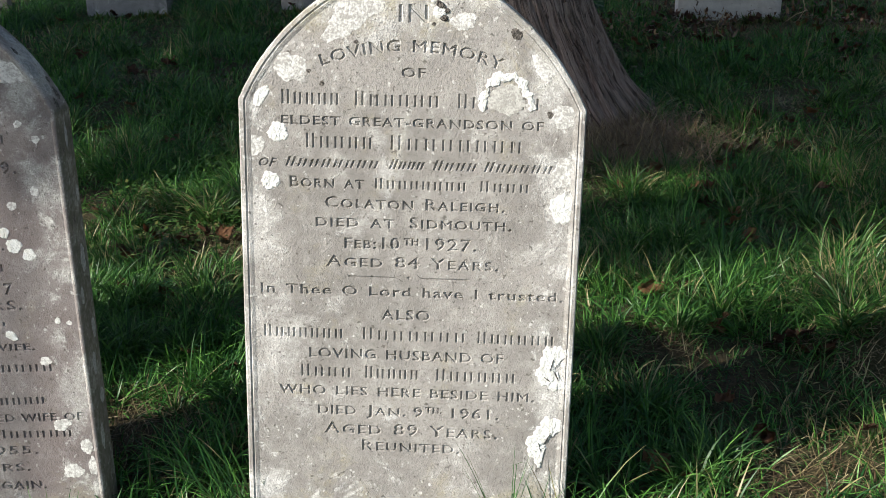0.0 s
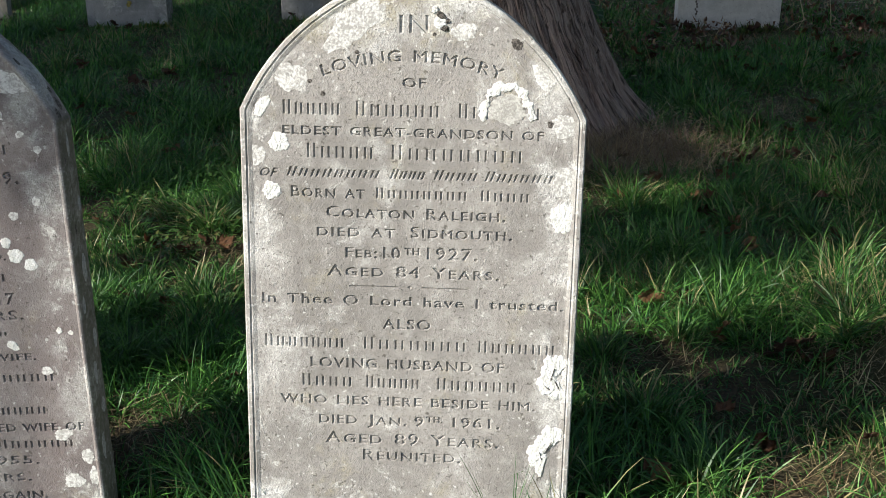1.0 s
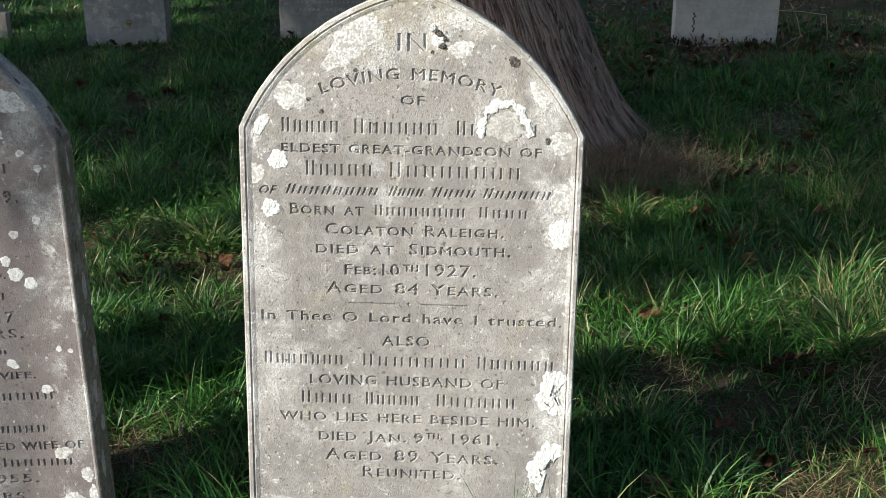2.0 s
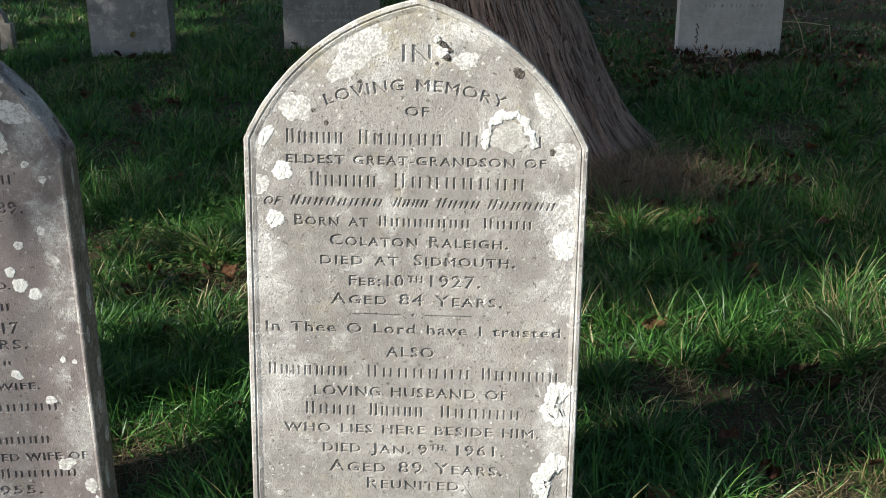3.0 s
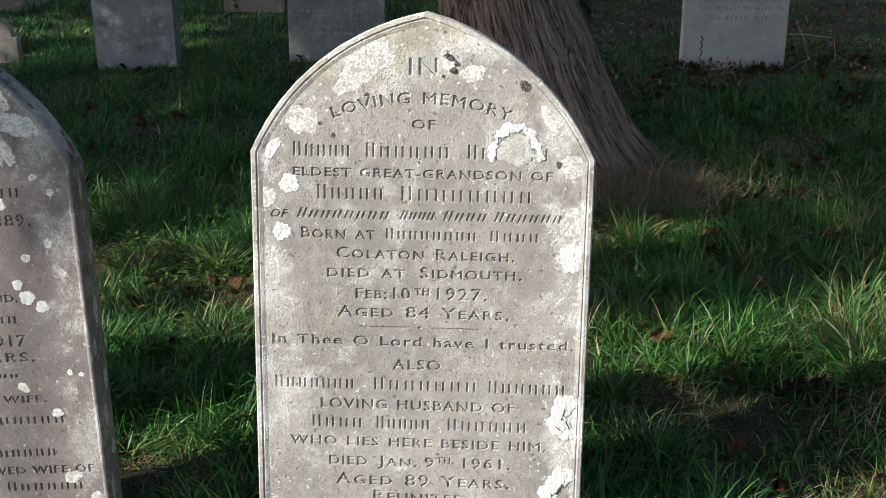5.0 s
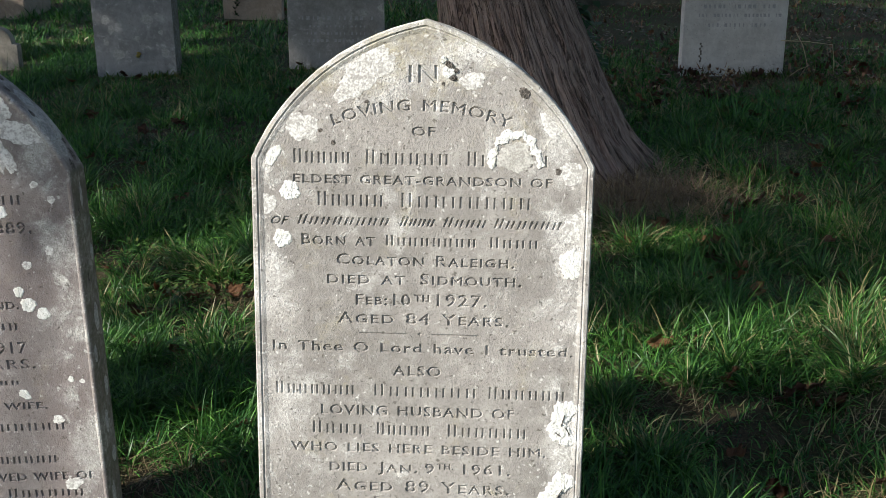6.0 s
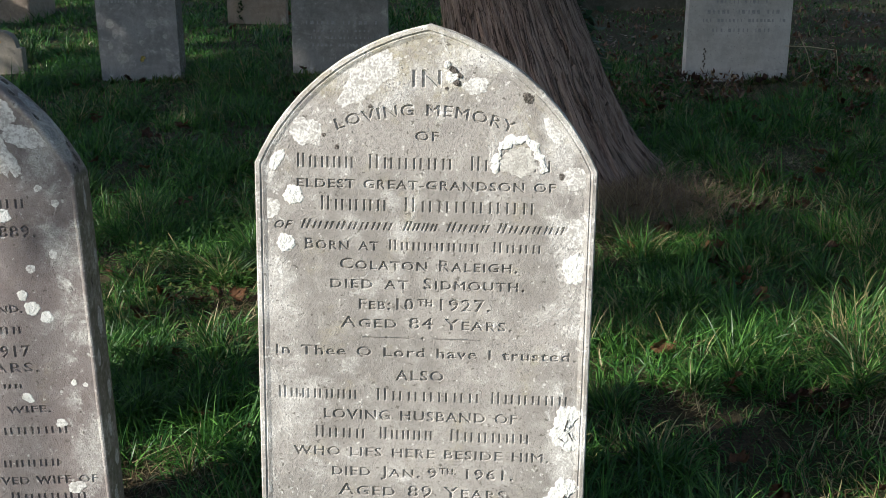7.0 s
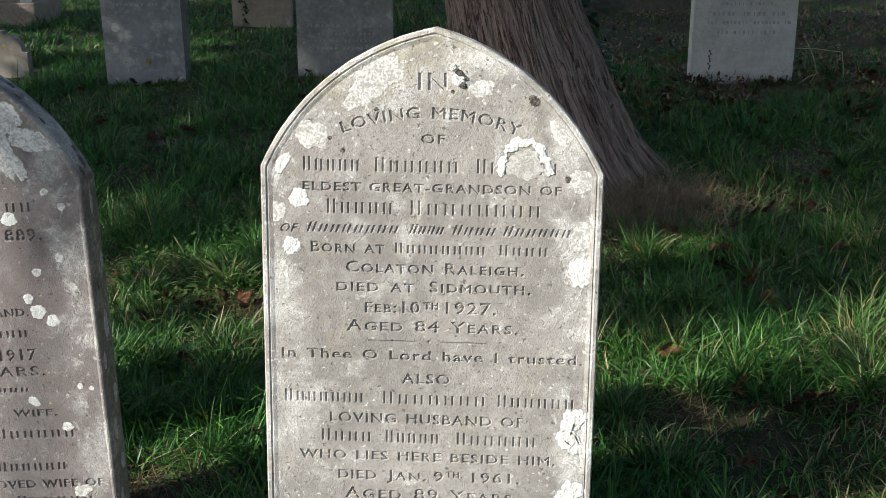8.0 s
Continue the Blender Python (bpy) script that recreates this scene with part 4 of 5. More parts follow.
tree(6.8, -0.8, 9.5, 0.32, 0.15, 1.0, 3.0, 26000, 32, "unseen dense evergreen tree added to block light")
tree(-12.5, 4.5, 14.5, 0.36, 0.15, 8.0, 3.2, 40000, 29, "unseen tall evergreen tree with a high crown, added to cast shade", spread=0.9)
tree(-8.5, 2.25, 9.0, 0.22, 0.15, 2.6, 1.5, 15000, 21, "unseen dense evergreen tree added to block light", spread=0.6)
tree(-8.8, 4.15, 10.5, 0.32, 0.15, 2.4, 1.95, 32000, 22, "unseen dense evergreen tree added to block light", spread=0.70)
tree(-9.5, 9.1, 10.5, 0.32, 0.15, 2.2, 2.1, 34000, 23, "unseen dense evergreen tree added to block light", spread=0.7)
# added out of view at the back to darken the far ground
tree(2.6, 14.6, 9.0, 0.30, 0.15, 1.4, 3.6, 30000, 24, "unseen dense evergreen tree added behind the graves to block sky light")
tree(-4.5, 19.5, 9.0, 0.30, 0.15, 1.2, 3.6, 26000, 25, "unseen dense evergreen tree added behind the graves to block sky light")
tree(6.7, 10.2, 9.0, 0.30, 0.15, 1.3, 3.2, 28000, 26, "unseen dense evergreen tree added behind the graves to block sky light")


def ivy_on_trunk():
    r = np.random.RandomState(5)
    n = 420
    z = r.uniform(0.50, 2.3, n)
    a = r.normal(0.30, 0.20, n)
    rad = 0.318 + 0.15 * np.maximum(0, 0.84 - z) + np.abs(r.normal(0, 0.035, n))
    base = np.stack((0.479 - 0.27 * np.minimum(z, 1.3) + rad * np.cos(a), 5.30 + rad * np.sin(a), z + 0.11), 1)
    me = blades("ivy", base, r.uniform(0.035, 0.06, n), r.uniform(0.035, 0.055, n), r.uniform(-1.9, 0.6, n), r.uniform(1.6, 2.7, n), r.uniform(-0.3, 0.3, n), IVY, rungs=3)
    tagged(new("ivy", me), "dark green ivy leaves climbing the tree trunk", "ivy", kind="stuff")


ivy_on_trunk()


# ---- grass ----
def clear_of_stones(x, y):
    ok = ~((np.abs(x + 0.01) < 0.345) & (y > 1.98) & (y < 2.11))
    ok &= ~((x > -1.36) & (x < -0.69) & (y > 1.97) & (y < 2.11))
    ok &= ~((np.abs(x - 1.975) < 0.37) & (np.abs(y - 7.83) < 0.06))
    ok &= ~((np.abs(x + 2.2) < 0.29) & (np.abs(y - 7.94) < 0.09))
    ok &= ~((np.abs(x + 0.815) < 0.355) & (np.abs(y - 8.17) < 0.06))
    ok &= ~(np.hypot(x - 0.48, y - 5.30) < 0.44)
    return ok


def near_far_stones(x, y):
    """1 just in front of the shaded headstones, where the grass is short and trodden."""
    v = np.zeros_like(x)
    for cx, cy, half in ((1.975, 7.78, 0.40), (-2.20, 7.86, 0.34), (-0.815, 8.12, 0.40), (-1.88, 10.9, 0.35), (-3.465, 8.15, 0.36)):
        v = np.maximum(v, ((np.abs(x - cx) < half) & (y < cy + 0.05)) * np.exp(-((y - cy) / 0.45) ** 2))
    return v


def bare(x, y):
    """1 where thatch and litter lie open: round the trunk, in scuffed spots and worn patches."""
    spots = ((0.78, 4.70, 0.34), (0.56, 2.74, 0.10), (1.13, 2.64, 0.13), (0.98, 2.18, 0.18), (0.80, 2.17, 0.14), (1.15, 2.26, 0.14), (-0.76, 2.36, 0.12), (-0.62, 2.38, 0.09),
             (-1.62, 5.90, 0.17), (1.59, 5.36, 0.22), (1.00, 2.76, 0.09), (0.88, 3.66, 0.10), (1.05, 3.45, 0.12), (-0.75, 3.53, 0.14), (2.1, 7.25, 0.30), (2.7, 7.3, 0.30))
    v = np.zeros_like(x)
    for cx, cy, rad in spots:
        v = np.maximum(v, np.exp(-((x - cx) ** 2 + (y - cy) ** 2) / (rad * rad)))
    deep = np.clip((y - 7.0) / 1.2, 0, 1) * np.clip((x - 0.5) / 0.5, 0, 1) * (0.20 + 0.45 * (smooth_noise(x, y, 6.0, 19) > 0.5))
    # grass thinned further at the far right: dark soil stands in for deep shade
    deep = np.maximum(deep, 0.80 * np.clip((y - 8.3) / 0.8, 0, 1) * np.clip((x - 0.4) / 0.5, 0, 1))
    return np.maximum(v, deep)


def grass_patch(name, label, y0, y1, half_at, per_m2, length, width, rungs, seed, tuft=0.55):
    r = np.random.RandomState(seed)
    wide = half_at(y1)
    n = int(2 * wide * (y1 - y0) * per_m2)
    x, y = r.uniform(-wide, wide, n), r.uniform(y0, y1, n)
    inside = np.abs(x) < half_at(y)
    x, y = x[inside], y[inside]
    n = len(x)
    # blades gather into tufts, each of its own height
    cells = 0.075
    ix, iy = np.floor(x / cells), np.floor(y / cells)
    jx, jy, jh = np.sin(ix * 12.9898 + iy * 78.233) * 43758.5453, np.sin(ix * 39.346 + iy * 11.135) * 24634.6345, np.sin(ix * 26.651 + iy * 51.917) * 31415.927
    cx, cy, own = (ix + jx - np.floor(jx)) * cells, (iy + jy - np.floor(jy)) * cells, jh - np.floor(jh)
    pull = np.where(r.uniform(0, 1, n) < tuft, r.uniform(0.4, 0.95, n), 0.0)
    x, y = x + (cx - x) * pull, y + (cy - y) * pull
    lush = np.clip(smooth_noise(x, y, 5.0, 11) * 0.55 + smooth_noise(x, y, 13.0, 12) * 0.45, 0, 1.1)
    lush = np.clip((lush - 0.5) * 1.9 + 0.52, 0.02, 1.15)
    keep = clear_of_stones(x, y) & (r.uniform(0, 1, n) < 0.45 + 0.70 * lush) & (r.uniform(0, 1, n) > bare(x, y) * 0.90)
    x, y, lush, cx, cy, pull, own = (v[keep] for v in (x, y, lush, cx, cy, pull, own))
    n = len(x)
    base = np.stack((x, y, ground_z(x, y) - 0.004), 1)
    h = length * (0.30 + 0.85 * lush) * (0.60 + 0.70 * own) * r.uniform(0.35, 1.30, n) * (1 - 0.55 * bare(x, y)) * (1 - 0.70 * near_far_stones(x, y))
    h *= np.where(r.uniform(0, 1, n) > 0.975, 1.5, 1.0)
    h *= np.where((x > -0.37) & (x < 0.10) & (y > 1.6) & (y < 2.0), 0.35, 1.0)
    heading = np.where(pull > 0, np.arctan2(y - cy, x - cx) + r.normal(0, 0.7, n), r.uniform(0, 6.283, n))
    sweep = smooth_noise(x, y, 4.0, 13) * 9.0
    heading = np.where(r.uniform(0, 1, n) < 0.25, sweep + r.normal(0, 0.6, n), heading)
    me = blades(name, base, h, width * r.uniform(0.5, 1.3, n), heading, np.abs(r.normal(0.25, 0.30, n)), r.gamma(2.4, 0.62, n), GRASS, rungs, r.normal(0, 0.55, n), r.normal(0, 0.7, n))
    tagged(new(name, me), label, "grass", kind="stuff")


grass_patch("grass", "long rough green grass in tufts among the front stones", 1.75, 4.6, lambda y: 0.40 * y + 0.40, 12500, 0.145, 0.0050, 4, 41)
grass_patch("grass", "rough green grass in shade round the tree", 4.6, 9.2, lambda y: 0.40 * y + 0.4, 6200, 0.135, 0.0075, 3, 42)
grass_patch("grass", "dark shaded grass among the far graves", 9.2, 16.0, lambda y: 0.40 * y + 0.5, 1700, 0.13, 0.013, 2, 43)


def outer_grass():
    r = np.random.RandomState(44)
    n = 100000
    x, y = r.uniform(-11, 11, n), r.uniform(-5, 17, n)
    keep = (np.abs(x) > 0.40 * np.maximum(y, 0) + 0.40) | (y < 1.75)
    keep &= clear_of_stones(x, y)
    x, y = x[keep], y[keep]
    n = len(x)
    base = np.stack((x, y, ground_z(x, y) - 0.004), 1)
    me = blades("grass", base, r.uniform(0.06, 0.16, n), r.uniform(0.012, 0.022, n), r.uniform(0, 6.283, n), np.abs(r.normal(0.3, 0.25, n)), r.uniform(0.2, 1.1, n), GRASS, 2)
    tagged(new("grass", me), "rough churchyard grass round the graves", "grass", kind="stuff")


outer_grass()


def tussocks():
    """Thick tufts of long arching blades, spreading from their middles."""
    r = np.random.RandomState(71)
    spots = [(1.16, 2.90, 1.1), (1.30, 3.10, 1.1), (1.24, 3.30, 1.1), (1.36, 3.45, 1.1), (0.80, 3.00, 1.0), (0.88, 3.14, 0.95), (0.72, 3.22, 0.9), (0.62, 3.45, 0.9), (0.76, 3.48, 0.9), (0.55, 2.14, 0.8), (0.62, 2.20, 0.8), (0.50, 2.45, 0.8),
             (-0.84, 3.82, 1.1), (-0.70, 3.95, 1.1), (-0.78, 4.10, 1.0), (-0.98, 3.95, 0.9), (-0.85, 2.75, 0.8), (-0.70, 2.72, 0.7), (1.6, 3.9, 1.0), (1.2, 4.0, 0.9), (0.7, 4.05, 0.9), (1.7, 4.6, 1.0), (-1.3, 4.5, 1.0),
             (-1.1, 5.2, 1.0), (-1.7, 5.0, 1.0), (-0.6, 5.6, 1.0), (1.9, 5.4, 1.0), (1.2, 5.5, 1.0), (-2.2, 6.4, 1.0), (2.9, 6.9, 1.0), (1.05, 3.80, 0.9), (-0.95, 3.30, 0.7), (0.42, 2.75, 0.8)]
    for k in range(90):
        y = r.uniform(2.8, 7.5)
        spots.append((r.uniform(-0.42, 0.42) * y, y, r.uniform(0.45, 0.9)))
    base, length, heading, lean, curl, width = [], [], [], [], [], []
    for x, y, s in spots:
        n = int(190 * s)
        a, d = r.uniform(0, 6.283, n), np.abs(r.normal(0, 0.065, n)) * s
        bx, by = x + d * np.cos(a), y + d * np.sin(a)
        ok = clear_of_stones(bx, by)
        a, d, bx, by = a[ok], d[ok], bx[ok], by[ok]
        n = len(a)
        base.append(np.stack((bx, by, ground_z(bx, by) - 0.004), 1))
        length.append(r.uniform(0.07, 0.20, n) * s)
        heading.append(a + r.normal(0, 0.9, n))
        lean.append(0.08 + d * 3.5 + np.abs(r.normal(0, 0.12, n)))
        curl.append(r.uniform(0.3, 1.9, n))
        width.append(r.uniform(0.0038, 0.0078, n))
    me = blades("grass", np.concatenate(base), np.concatenate(length), np.concatenate(width), np.concatenate(heading), np.concatenate(lean), np.concatenate(curl), TUFT, 5,
                r.normal(0, 0.5, sum(map(len, lean))), r.normal(0, 0.7, sum(map(len, lean))))
    tagged(new("grass", me), "thick tufts of long arching green grass", "grass", kind="stuff")


tussocks()


def straw():
    """Dry stems and thatch lying in the open patches."""
    r = np.random.RandomState(51)
    n = 240000
    x, y = r.uniform(-3.2, 3.4, n), r.uniform(1.4, 8.2, n)
    keep = clear_of_stones(x, y) & (r.uniform(0, 1, n) < bare(x, y) * 1.0 + 0.022)
    x, y = x[keep], y[keep]
    n = len(x)
    base = np.stack((x, y, ground_z(x, y) + r.uniform(0.004, 0.03, n)), 1)
    me = blades("dry_straw", base, r.gamma(3.0, 0.019, n), r.uniform(0.0014, 0.0030, n), r.uniform(0, 6.283, n), r.uniform(0.9, 1.7, n), r.normal(0, 0.5, n), STRAW, 3, r.normal(0, 0.5, n))
    tagged(new("dry_straw", me), "pale dry grass stems lying on the ground", "straw", kind="stuff")


straw()


def needle_litter():
    """Brown fallen needles and twigs heaped round the roots."""
    r = np.random.RandomState(53)
    n = 9000
    x, y = 0.74 + r.normal(0, 0.24, n), 4.76 + r.normal(0, 0.24, n)
    keep = clear_of_stones(x, y)
    x, y = x[keep], y[keep]
    n = len(x)
    base = np.stack((x, y, ground_z(x, y) + r.uniform(0.004, 0.05, n)), 1)
    me = blades("needle_litter", base, r.uniform(0.03, 0.13, n), r.uniform(0.002, 0.005, n), r.uniform(0, 6.283, n), r.uniform(1.0, 1.8, n), r.normal(0, 0.3, n), NEEDLES, 2)
    tagged(new("needle_litter", me), "brown fallen needles and twigs round the tree roots", "litter", kind="stuff")


needle_litter()


def leaf_litter():
    """Crumpled brown leaf scraps lying thick before the far headstones."""
    r = np.random.RandomState(55)
    n = 5200
    x, y = r.uniform(0.8, 4.6, n), np.where(r.uniform(0, 1, n) < 0.35, 7.25 + r.normal(0, 0.40, n), r.uniform(7.6, 11.5, n))
    keep = clear_of_stones(x, y) & (smooth_noise(x, y, 5.0, 17) > 0.45)
    x, y = x[keep], y[keep]
    n = len(x)
    base = np.stack((x, y, ground_z(x, y) + r.uniform(0.03, 0.08, n)), 1)
    me = blades("leaf_litter", base, r.uniform(0.02, 0.06, n), r.uniform(0.012, 0.035, n), r.uniform(0, 6.283, n), r.uniform(0.6, 1.9, n), r.normal(0, 0.9, n), SCRAPS, 3)
    tagged(new("leaf_litter", me), "crumpled brown leaf scraps round the far headstones", "litter", kind="stuff")


leaf_litter()


def root_straw():
    """Pale dead stems sticking out of the litter at the roots."""
    r = np.random.RandomState(54)
    n = 2400
    x, y = 0.76 + r.normal(0, 0.25, n), 4.68 + r.normal(0, 0.24, n)
    keep = clear_of_stones(x, y)
    x, y = x[keep], y[keep]
    n = len(x)
    base = np.stack((x, y, ground_z(x, y) + r.uniform(0.01, 0.06, n)), 1)
    me = blades("dead_stems", base, r.uniform(0.06, 0.20, n), r.uniform(0.002, 0.0038, n), r.uniform(0, 6.283, n), r.uniform(0.7, 1.7, n), r.normal(0.2, 0.4, n), STRAW, 3)
    tagged(new("dead_stems", me), "pale dead grass stems over the litter", "straw", kind="stuff")


root_straw()


def weeds():
    """Small round-leaved weeds among the grass."""
    r = np.random.RandomState(52)
    spots = np.array([(-0.95, 3.55), (-0.75, 3.85), (-0.52, 3.60), (-1.05, 3.95), (-0.60, 4.00), (-0.85, 4.3)])
    n = 1500
    c = spots[r.randint(0, len(spots), n)]
    x, y = c[:, 0] + r.normal(0, 0.10, n), c[:, 1] + r.normal(0, 0.10, n)
    keep = clear_of_stones(x, y)
    x, y = x[keep], y[keep]
    n = len(x)
    base = np.stack((x, y, ground_z(x, y) + r.uniform(0.02, 0.07, n)), 1)
    me = blades("weeds", base, r.uniform(0.012, 0.024, n), r.uniform(0.010, 0.018, n), r.uniform(0, 6.283, n), r.uniform(0.9, 1.8, n), r.uniform(-0.4, 0.4, n), WEED, 3)
    tagged(new("weeds", me), "small round-leaved green weeds among the grass", "weeds", kind="stuff")


weeds()


def leaf_mesh(seed, lobes):
    """A curled, lobed dead leaf with a stalk."""
    r = random.Random(seed)
    bm = bmesh.new()
    curl, fold = r.uniform(4.0, 9.0), r.uniform(0.15, 0.5)
    rows = []
    across, along = 8, 14
    for j in range(along + 1):
        t = j / along
        half = 0.036 * math.sin(math.pi * min(1.0, 0.04 + 0.95 * t)) ** 0.8 * (1 + 0.42 * math.sin(t * math.pi * 2 * lobes + 0.4)) + 0.0008
        row = []
        for i in range(across + 1):
            s = 2 * i / across - 1
            x, y = s * half, (t - 0.5) * 0.095 + abs(s) * 0.010
            z = fold * abs(x) + curl * y * y * 0.7 + 0.006 * math.sin(95 * x + 43 * y + seed) + 0.005 * math.sin(120 * y - 60 * x + 2 * seed)
            row.append(bm.verts.new((x, y, z)))
        rows.append(row)
    for a, b in zip(rows, rows[1:]):
        for i in range(across):
            bm.faces.new((a[i], a[i + 1], b[i + 1], b[i])).smooth = True
    k = [bm.verts.new(p) for p in ((-0.0010, -0.047, 0.012), (0.0010, -0.047, 0.012), (0.0008, -0.075, 0.016), (-0.0008, -0.075, 0.016))]
    bm.faces.new(k)
    bmesh.ops.solidify(bm, geom=list(bm.faces), thickness=0.0006)
    me = bpy.data.meshes.new("dead_leaf")
    bm.to_mesh(me)
    bm.free()
    me.materials.append(DEAD)
    return me


def dead_leaves():
    r = random.Random(61)
    shapes = [leaf_mesh(k, l) for k, l in enumerate((1.5, 2.5, 3.0, 2.0, 1.5))]
    chosen = [(0.62, 3.03, 1.0), (0.71, 3.06, 0.7), (0.78, 2.84, 0.6), (0.76, 2.84, 0.5), (0.87, 3.68, 1.0), (0.91, 3.66, 0.9), (1.24, 4.51, 1.2), (1.30, 4.53, 1.1), (1.20, 4.49, 0.9), (1.48, 4.62, 1.2), (1.44, 4.60, 0.9),
              (0.97, 4.03, 1.1), (1.02, 4.05, 1.0), (0.92, 2.75, 1.0), (0.99, 2.79, 1.0), (1.03, 2.69, 0.9), (0.96, 2.72, 0.9), (1.83, 4.74, 1.1), (0.74, 2.25, 0.6), (0.99, 2.28, 0.6), (0.69, 2.40, 0.7), (1.51, 4.10, 0.9),
              (1.02, 3.47, 0.8), (-0.96, 3.15, 1.1), (-1.00, 3.62, 0.9), (-0.87, 3.54, 0.8), (-0.73, 3.55, 0.9), (-0.68, 3.58, 0.8), (-1.04, 3.21, 0.8), (-0.83, 3.08, 0.6), (-0.67, 2.66, 0.7), (-0.53, 2.58, 0.7),
              (-2.09, 6.41, 1.0), (-1.60, 5.88, 0.9), (-1.66, 5.94, 0.8), (0.47, 2.16, 0.8), (0.53, 2.12, 0.6), (1.15, 4.30, 0.9), (0.82, 4.20, 0.9), (1.70, 5.05, 0.9), (1.35, 3.62, 0.8)]
    for _ in range(14):
        chosen.append((r.uniform(0.55, 1.75), r.uniform(3.6, 4.95), r.uniform(0.6, 1.0)))
    for _ in range(6):
        chosen.append((r.uniform(-1.35, -0.50), r.uniform(3.25, 4.1), r.uniform(0.6, 0.9)))
    while len(chosen) < 210:
        y = r.uniform(4.5, 11.5)
        x = r.uniform(-0.42, 0.42) * y
        if r.random() < 0.62:
            y = r.uniform(6.3, 8.6)
            x = r.uniform(1.0, 3.6)
        if abs(x - 1.975) < 0.4 and abs(y - 7.8) < 0.12 or math.hypot(x - 0.48, y - 5.30) < 0.75:
            continue
        chosen.append((x, y, r.uniform(0.7, 1.2)))
    for x, y, s in chosen:
        ob = new("dead_leaf", r.choice(shapes))
        ob.matrix_world = pose(x, y, float(ground_z(x, y)) + r.uniform(0.020, 0.055), r.uniform(-40, 40), r.uniform(-40, 40), r.uniform(0, 360)) @ Matrix.Scale(s * 0.95, 4)
        tagged(ob, "curled brown dead leaf lying in the grass", "leaf", "fallen leaves")


dead_leaves()


def stalks(name, label, spots, mat, width):
    """A few long single stems, each bending over."""
    spots = np.array(spots)
    base = np.stack((spots[:, 0], spots[:, 1], ground_z(spots[:, 0], spots[:, 1])), 1)
    me = blades(name, base, spots[:, 2], np.full(len(spots), width), spots[:, 3], spots[:, 4], spots[:, 5], mat, 7)
    tagged(new(name, me), label, "grass", kind="stuff")


stalks("grass_tuft", "thin dark grass stems before the foot of the gravestone",
       [(0.13 + 0.02 * math.sin(9 * k), 1.93 + 0.01 * math.cos(5 * k), 0.10 + 0.13 * abs(math.sin(3.7 * k)), 2.2 + 1.5 * math.sin(7 * k), 0.15 + 0.25 * abs(math.sin(2.3 * k)), 0.35) for k in range(22)], GRASS, 0.0022)
stalks("grass_tuft", "long bright grass blades beside the gravestone",
       [(-0.44 + 0.03 * math.sin(5 * k), 2.02 + 0.05 * math.cos(3 * k), 0.16 + 0.10 * abs(math.sin(2.1 * k)), 2.9 + 0.8 * math.sin(4 * k), 0.15 + 0.3 * abs(math.sin(1.3 * k)), 0.9) for k in range(26)], GRASS, 0.0050)


def dry_stem(points, thick=0.0030):
    """A thin bent dry stem through the given places."""
    cu = bpy.data.curves.new("dry_stem", "CURVE")
    cu.dimensions, cu.bevel_depth, cu.bevel_resolution = "3D", thick, 1
    line = cu.splines.new("POLY")
    line.points.add(len(points) - 1)
    for p, q in zip(line.points, points):
        p.co = (*q, 1.0)
    ob = new("dry_stem", cu)
    me = bpy.data.meshes.new_from_object(ob.evaluated_get(bpy.context.evaluated_depsgraph_get()))
    bpy.data.objects.remove(ob)
    me.materials.clear()
    me.materials.append(PALE_STEM)
    tagged(new("dry_stem", me), "thin bent pale dry stem beside the shaded gravestone", "stem", "dry stems")


PALE_STEM = plain_material("pale_stem", (0.50, 0.43, 0.28), (0.36, 0.29, 0.18), 80.0)
for pts in (((2.66, 7.70, 0.16), (2.655, 7.70, 0.28), (2.63, 7.69, 0.405), (2.45, 7.68, 0.43), (2.27, 7.66, 0.44)),
            ((2.42, 7.69, 0.18), (2.47, 7.69, 0.27), (2.43, 7.70, 0.40), (2.38, 7.71, 0.49)),
            ((1.83, 7.55, 0.16), (1.86, 7.54, 0.22), (1.89, 7.53, 0.29)),
            ((2.95, 7.5, 0.16), (3.03, 7.5, 0.26), (3.02, 7.5, 0.36)),
            ((2.33, 7.68, 0.18), (2.40, 7.66, 0.24), (2.47, 7.65, 0.27))):
    dry_stem(pts)


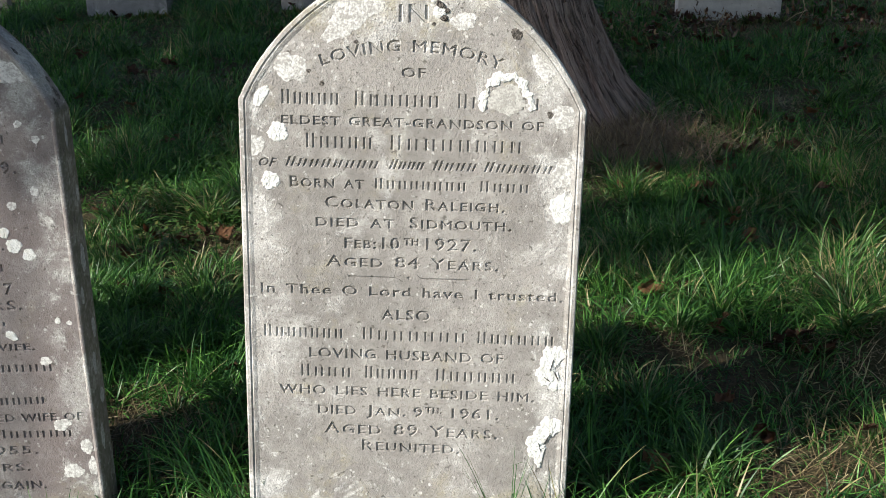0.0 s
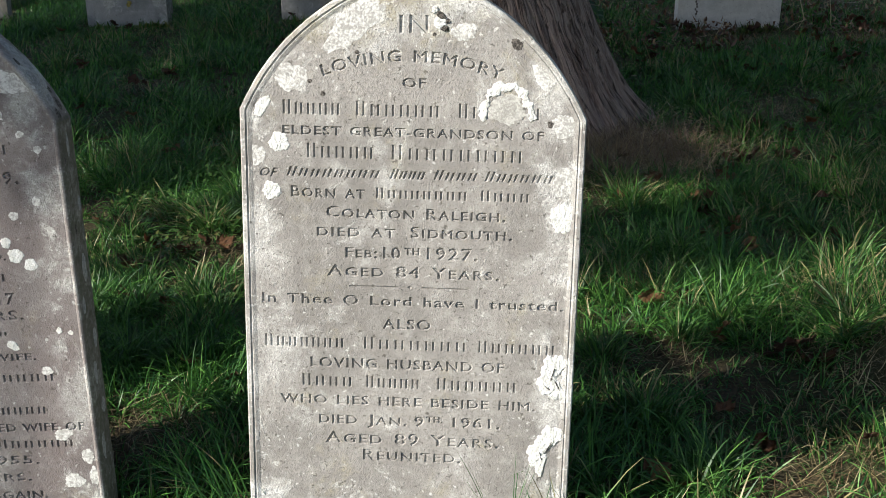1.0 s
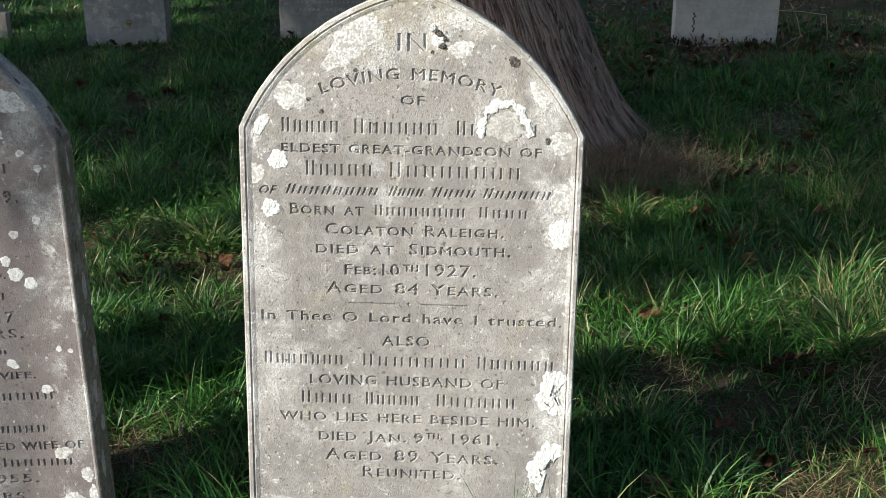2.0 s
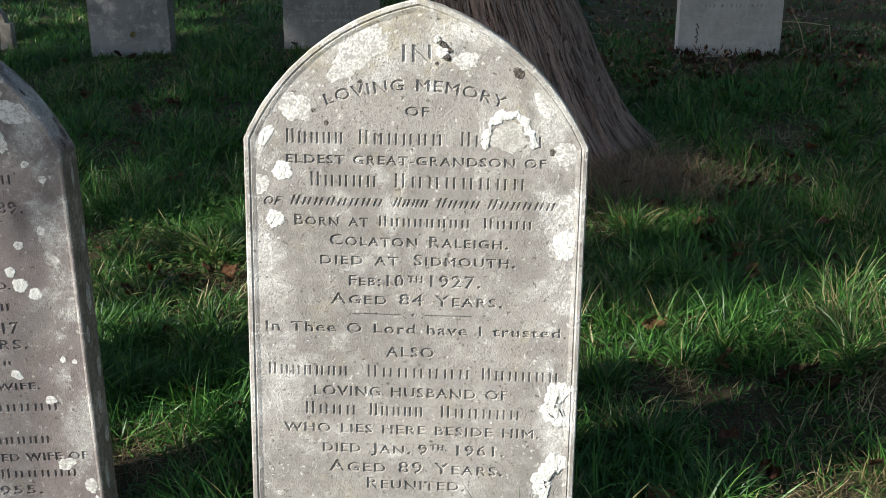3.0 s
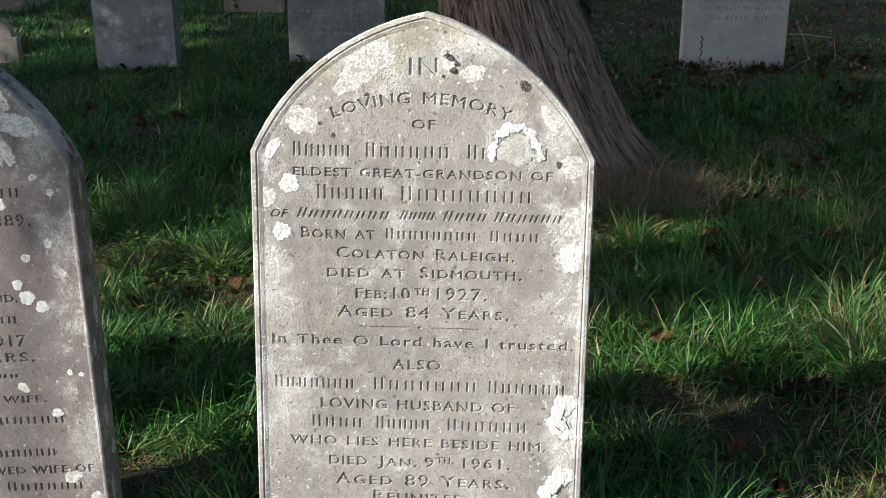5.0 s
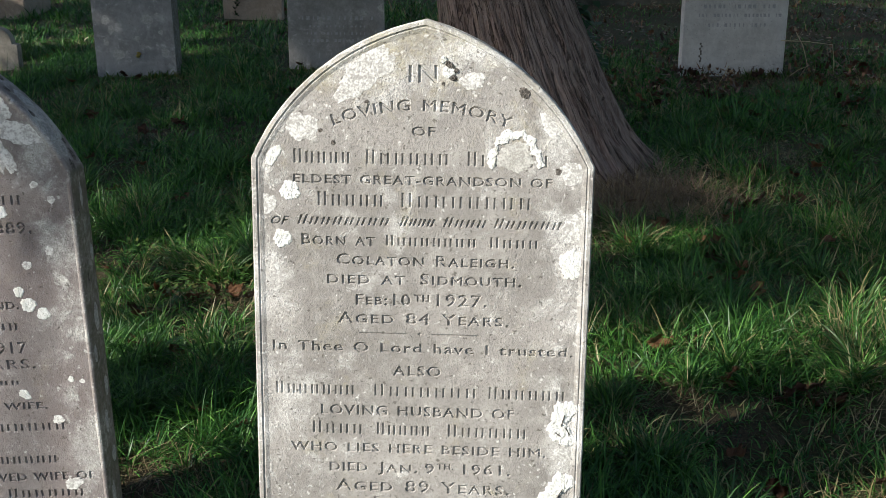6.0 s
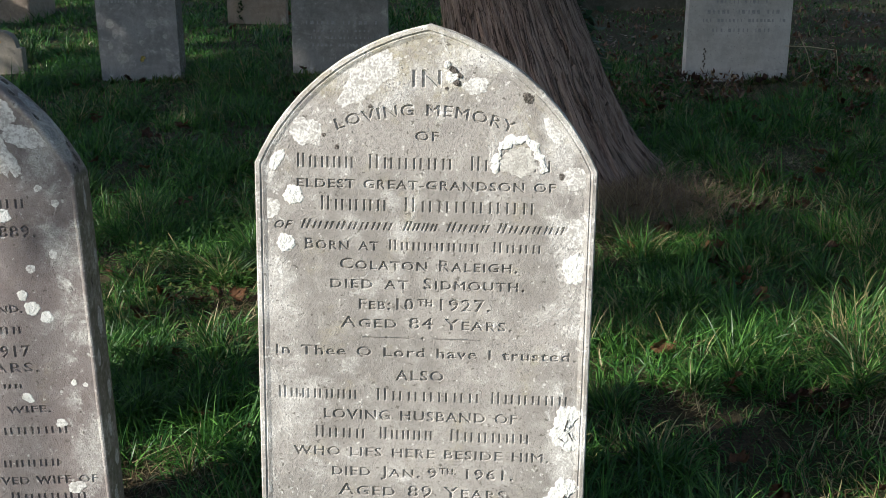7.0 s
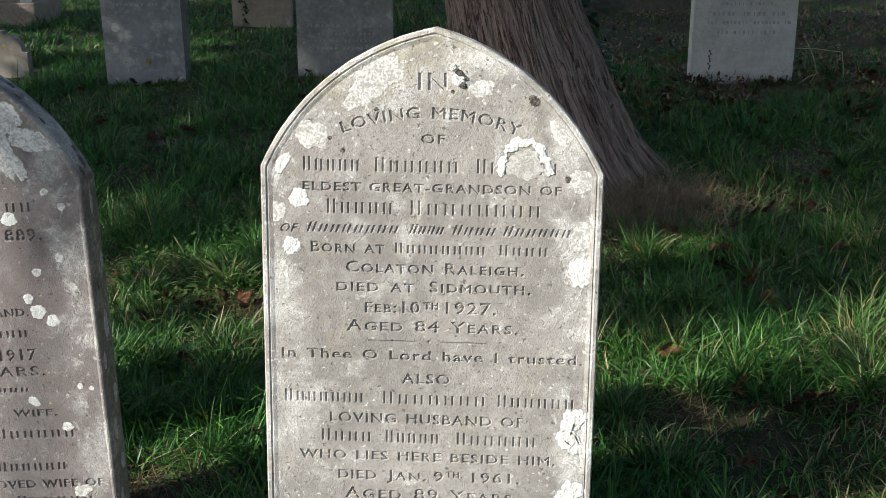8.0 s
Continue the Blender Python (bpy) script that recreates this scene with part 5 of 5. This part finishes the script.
def climbing_weed():
    """A dark sprig climbing the far sandstone headstone."""
    r = np.random.RandomState(91)
    n = 46
    z = r.uniform(0.02, 0.34, n)
    base = np.stack((-2.06 + 0.03 * np.sin(z * 14) + r.normal(0, 0.012, n), np.full(n, 10.885), ground_z(-2.06, 10.9) + z), 1)
    me = blades("climbing_weed", base, r.uniform(0.03, 0.06, n), r.uniform(0.02, 0.035, n), r.uniform(3.6, 5.8, n), r.uniform(0.6, 1.8, n), r.uniform(-0.3, 0.5, n), IVY, 2)
    tagged(new("climbing_weed", me), "dark leafy weed climbing the tan headstone", "weed", kind="stuff")


climbing_weed()


def stone_weeds():
    """Tufts and broad leaves at the feet of the shaded headstones."""
    r = np.random.RandomState(92)
    spots = [(2.08, 7.70), (2.16, 7.68), (2.02, 7.66), (2.28, 7.70), (-2.02, 7.78), (-1.95, 7.76), (-2.35, 7.76), (1.70, 7.70), (-1.02, 8.02), (-0.60, 8.03)]
    base, length, width, heading, lean = [], [], [], [], []
    for x, y in spots:
        n = 70
        bx, by = x + r.normal(0, 0.05, n), y - np.abs(r.normal(0, 0.03, n))
        base.append(np.stack((bx, by, ground_z(bx, by)), 1))
        length.append(r.uniform(0.03, 0.09, n))
        width.append(r.uniform(0.008, 0.020, n))
        heading.append(r.uniform(0, 6.283, n))
        lean.append(r.uniform(0.1, 0.9, n))
    base, length, width, heading, lean = (np.concatenate(v) for v in (base, length, width, heading, lean))
    me = blades("weeds", base, length, width, heading, lean, r.uniform(0.2, 1.2, len(length)), WEED, 3)
    tagged(new("weeds", me), "broad-leaved green weeds at the feet of the headstones", "weeds", kind="stuff")


stone_weeds()


def stuck_leaf():
    ob = new("yellow_leaf", leaf_mesh(9, 1.5))
    ob.data.materials.clear()
    ob.data.materials.append(plain_material("yellow_leaf", (0.42, 0.34, 0.10), (0.55, 0.46, 0.16), 60.0, 0.6))
    ob.matrix_world = pose(-2.18, 7.848, float(ground_z(-2.2, 7.86)) + 0.155, 80, 25, 10) @ Matrix.Scale(0.45, 4)
    tagged(ob, "small yellow leaf stuck to the grey headstone", "leaf")


stuck_leaf()
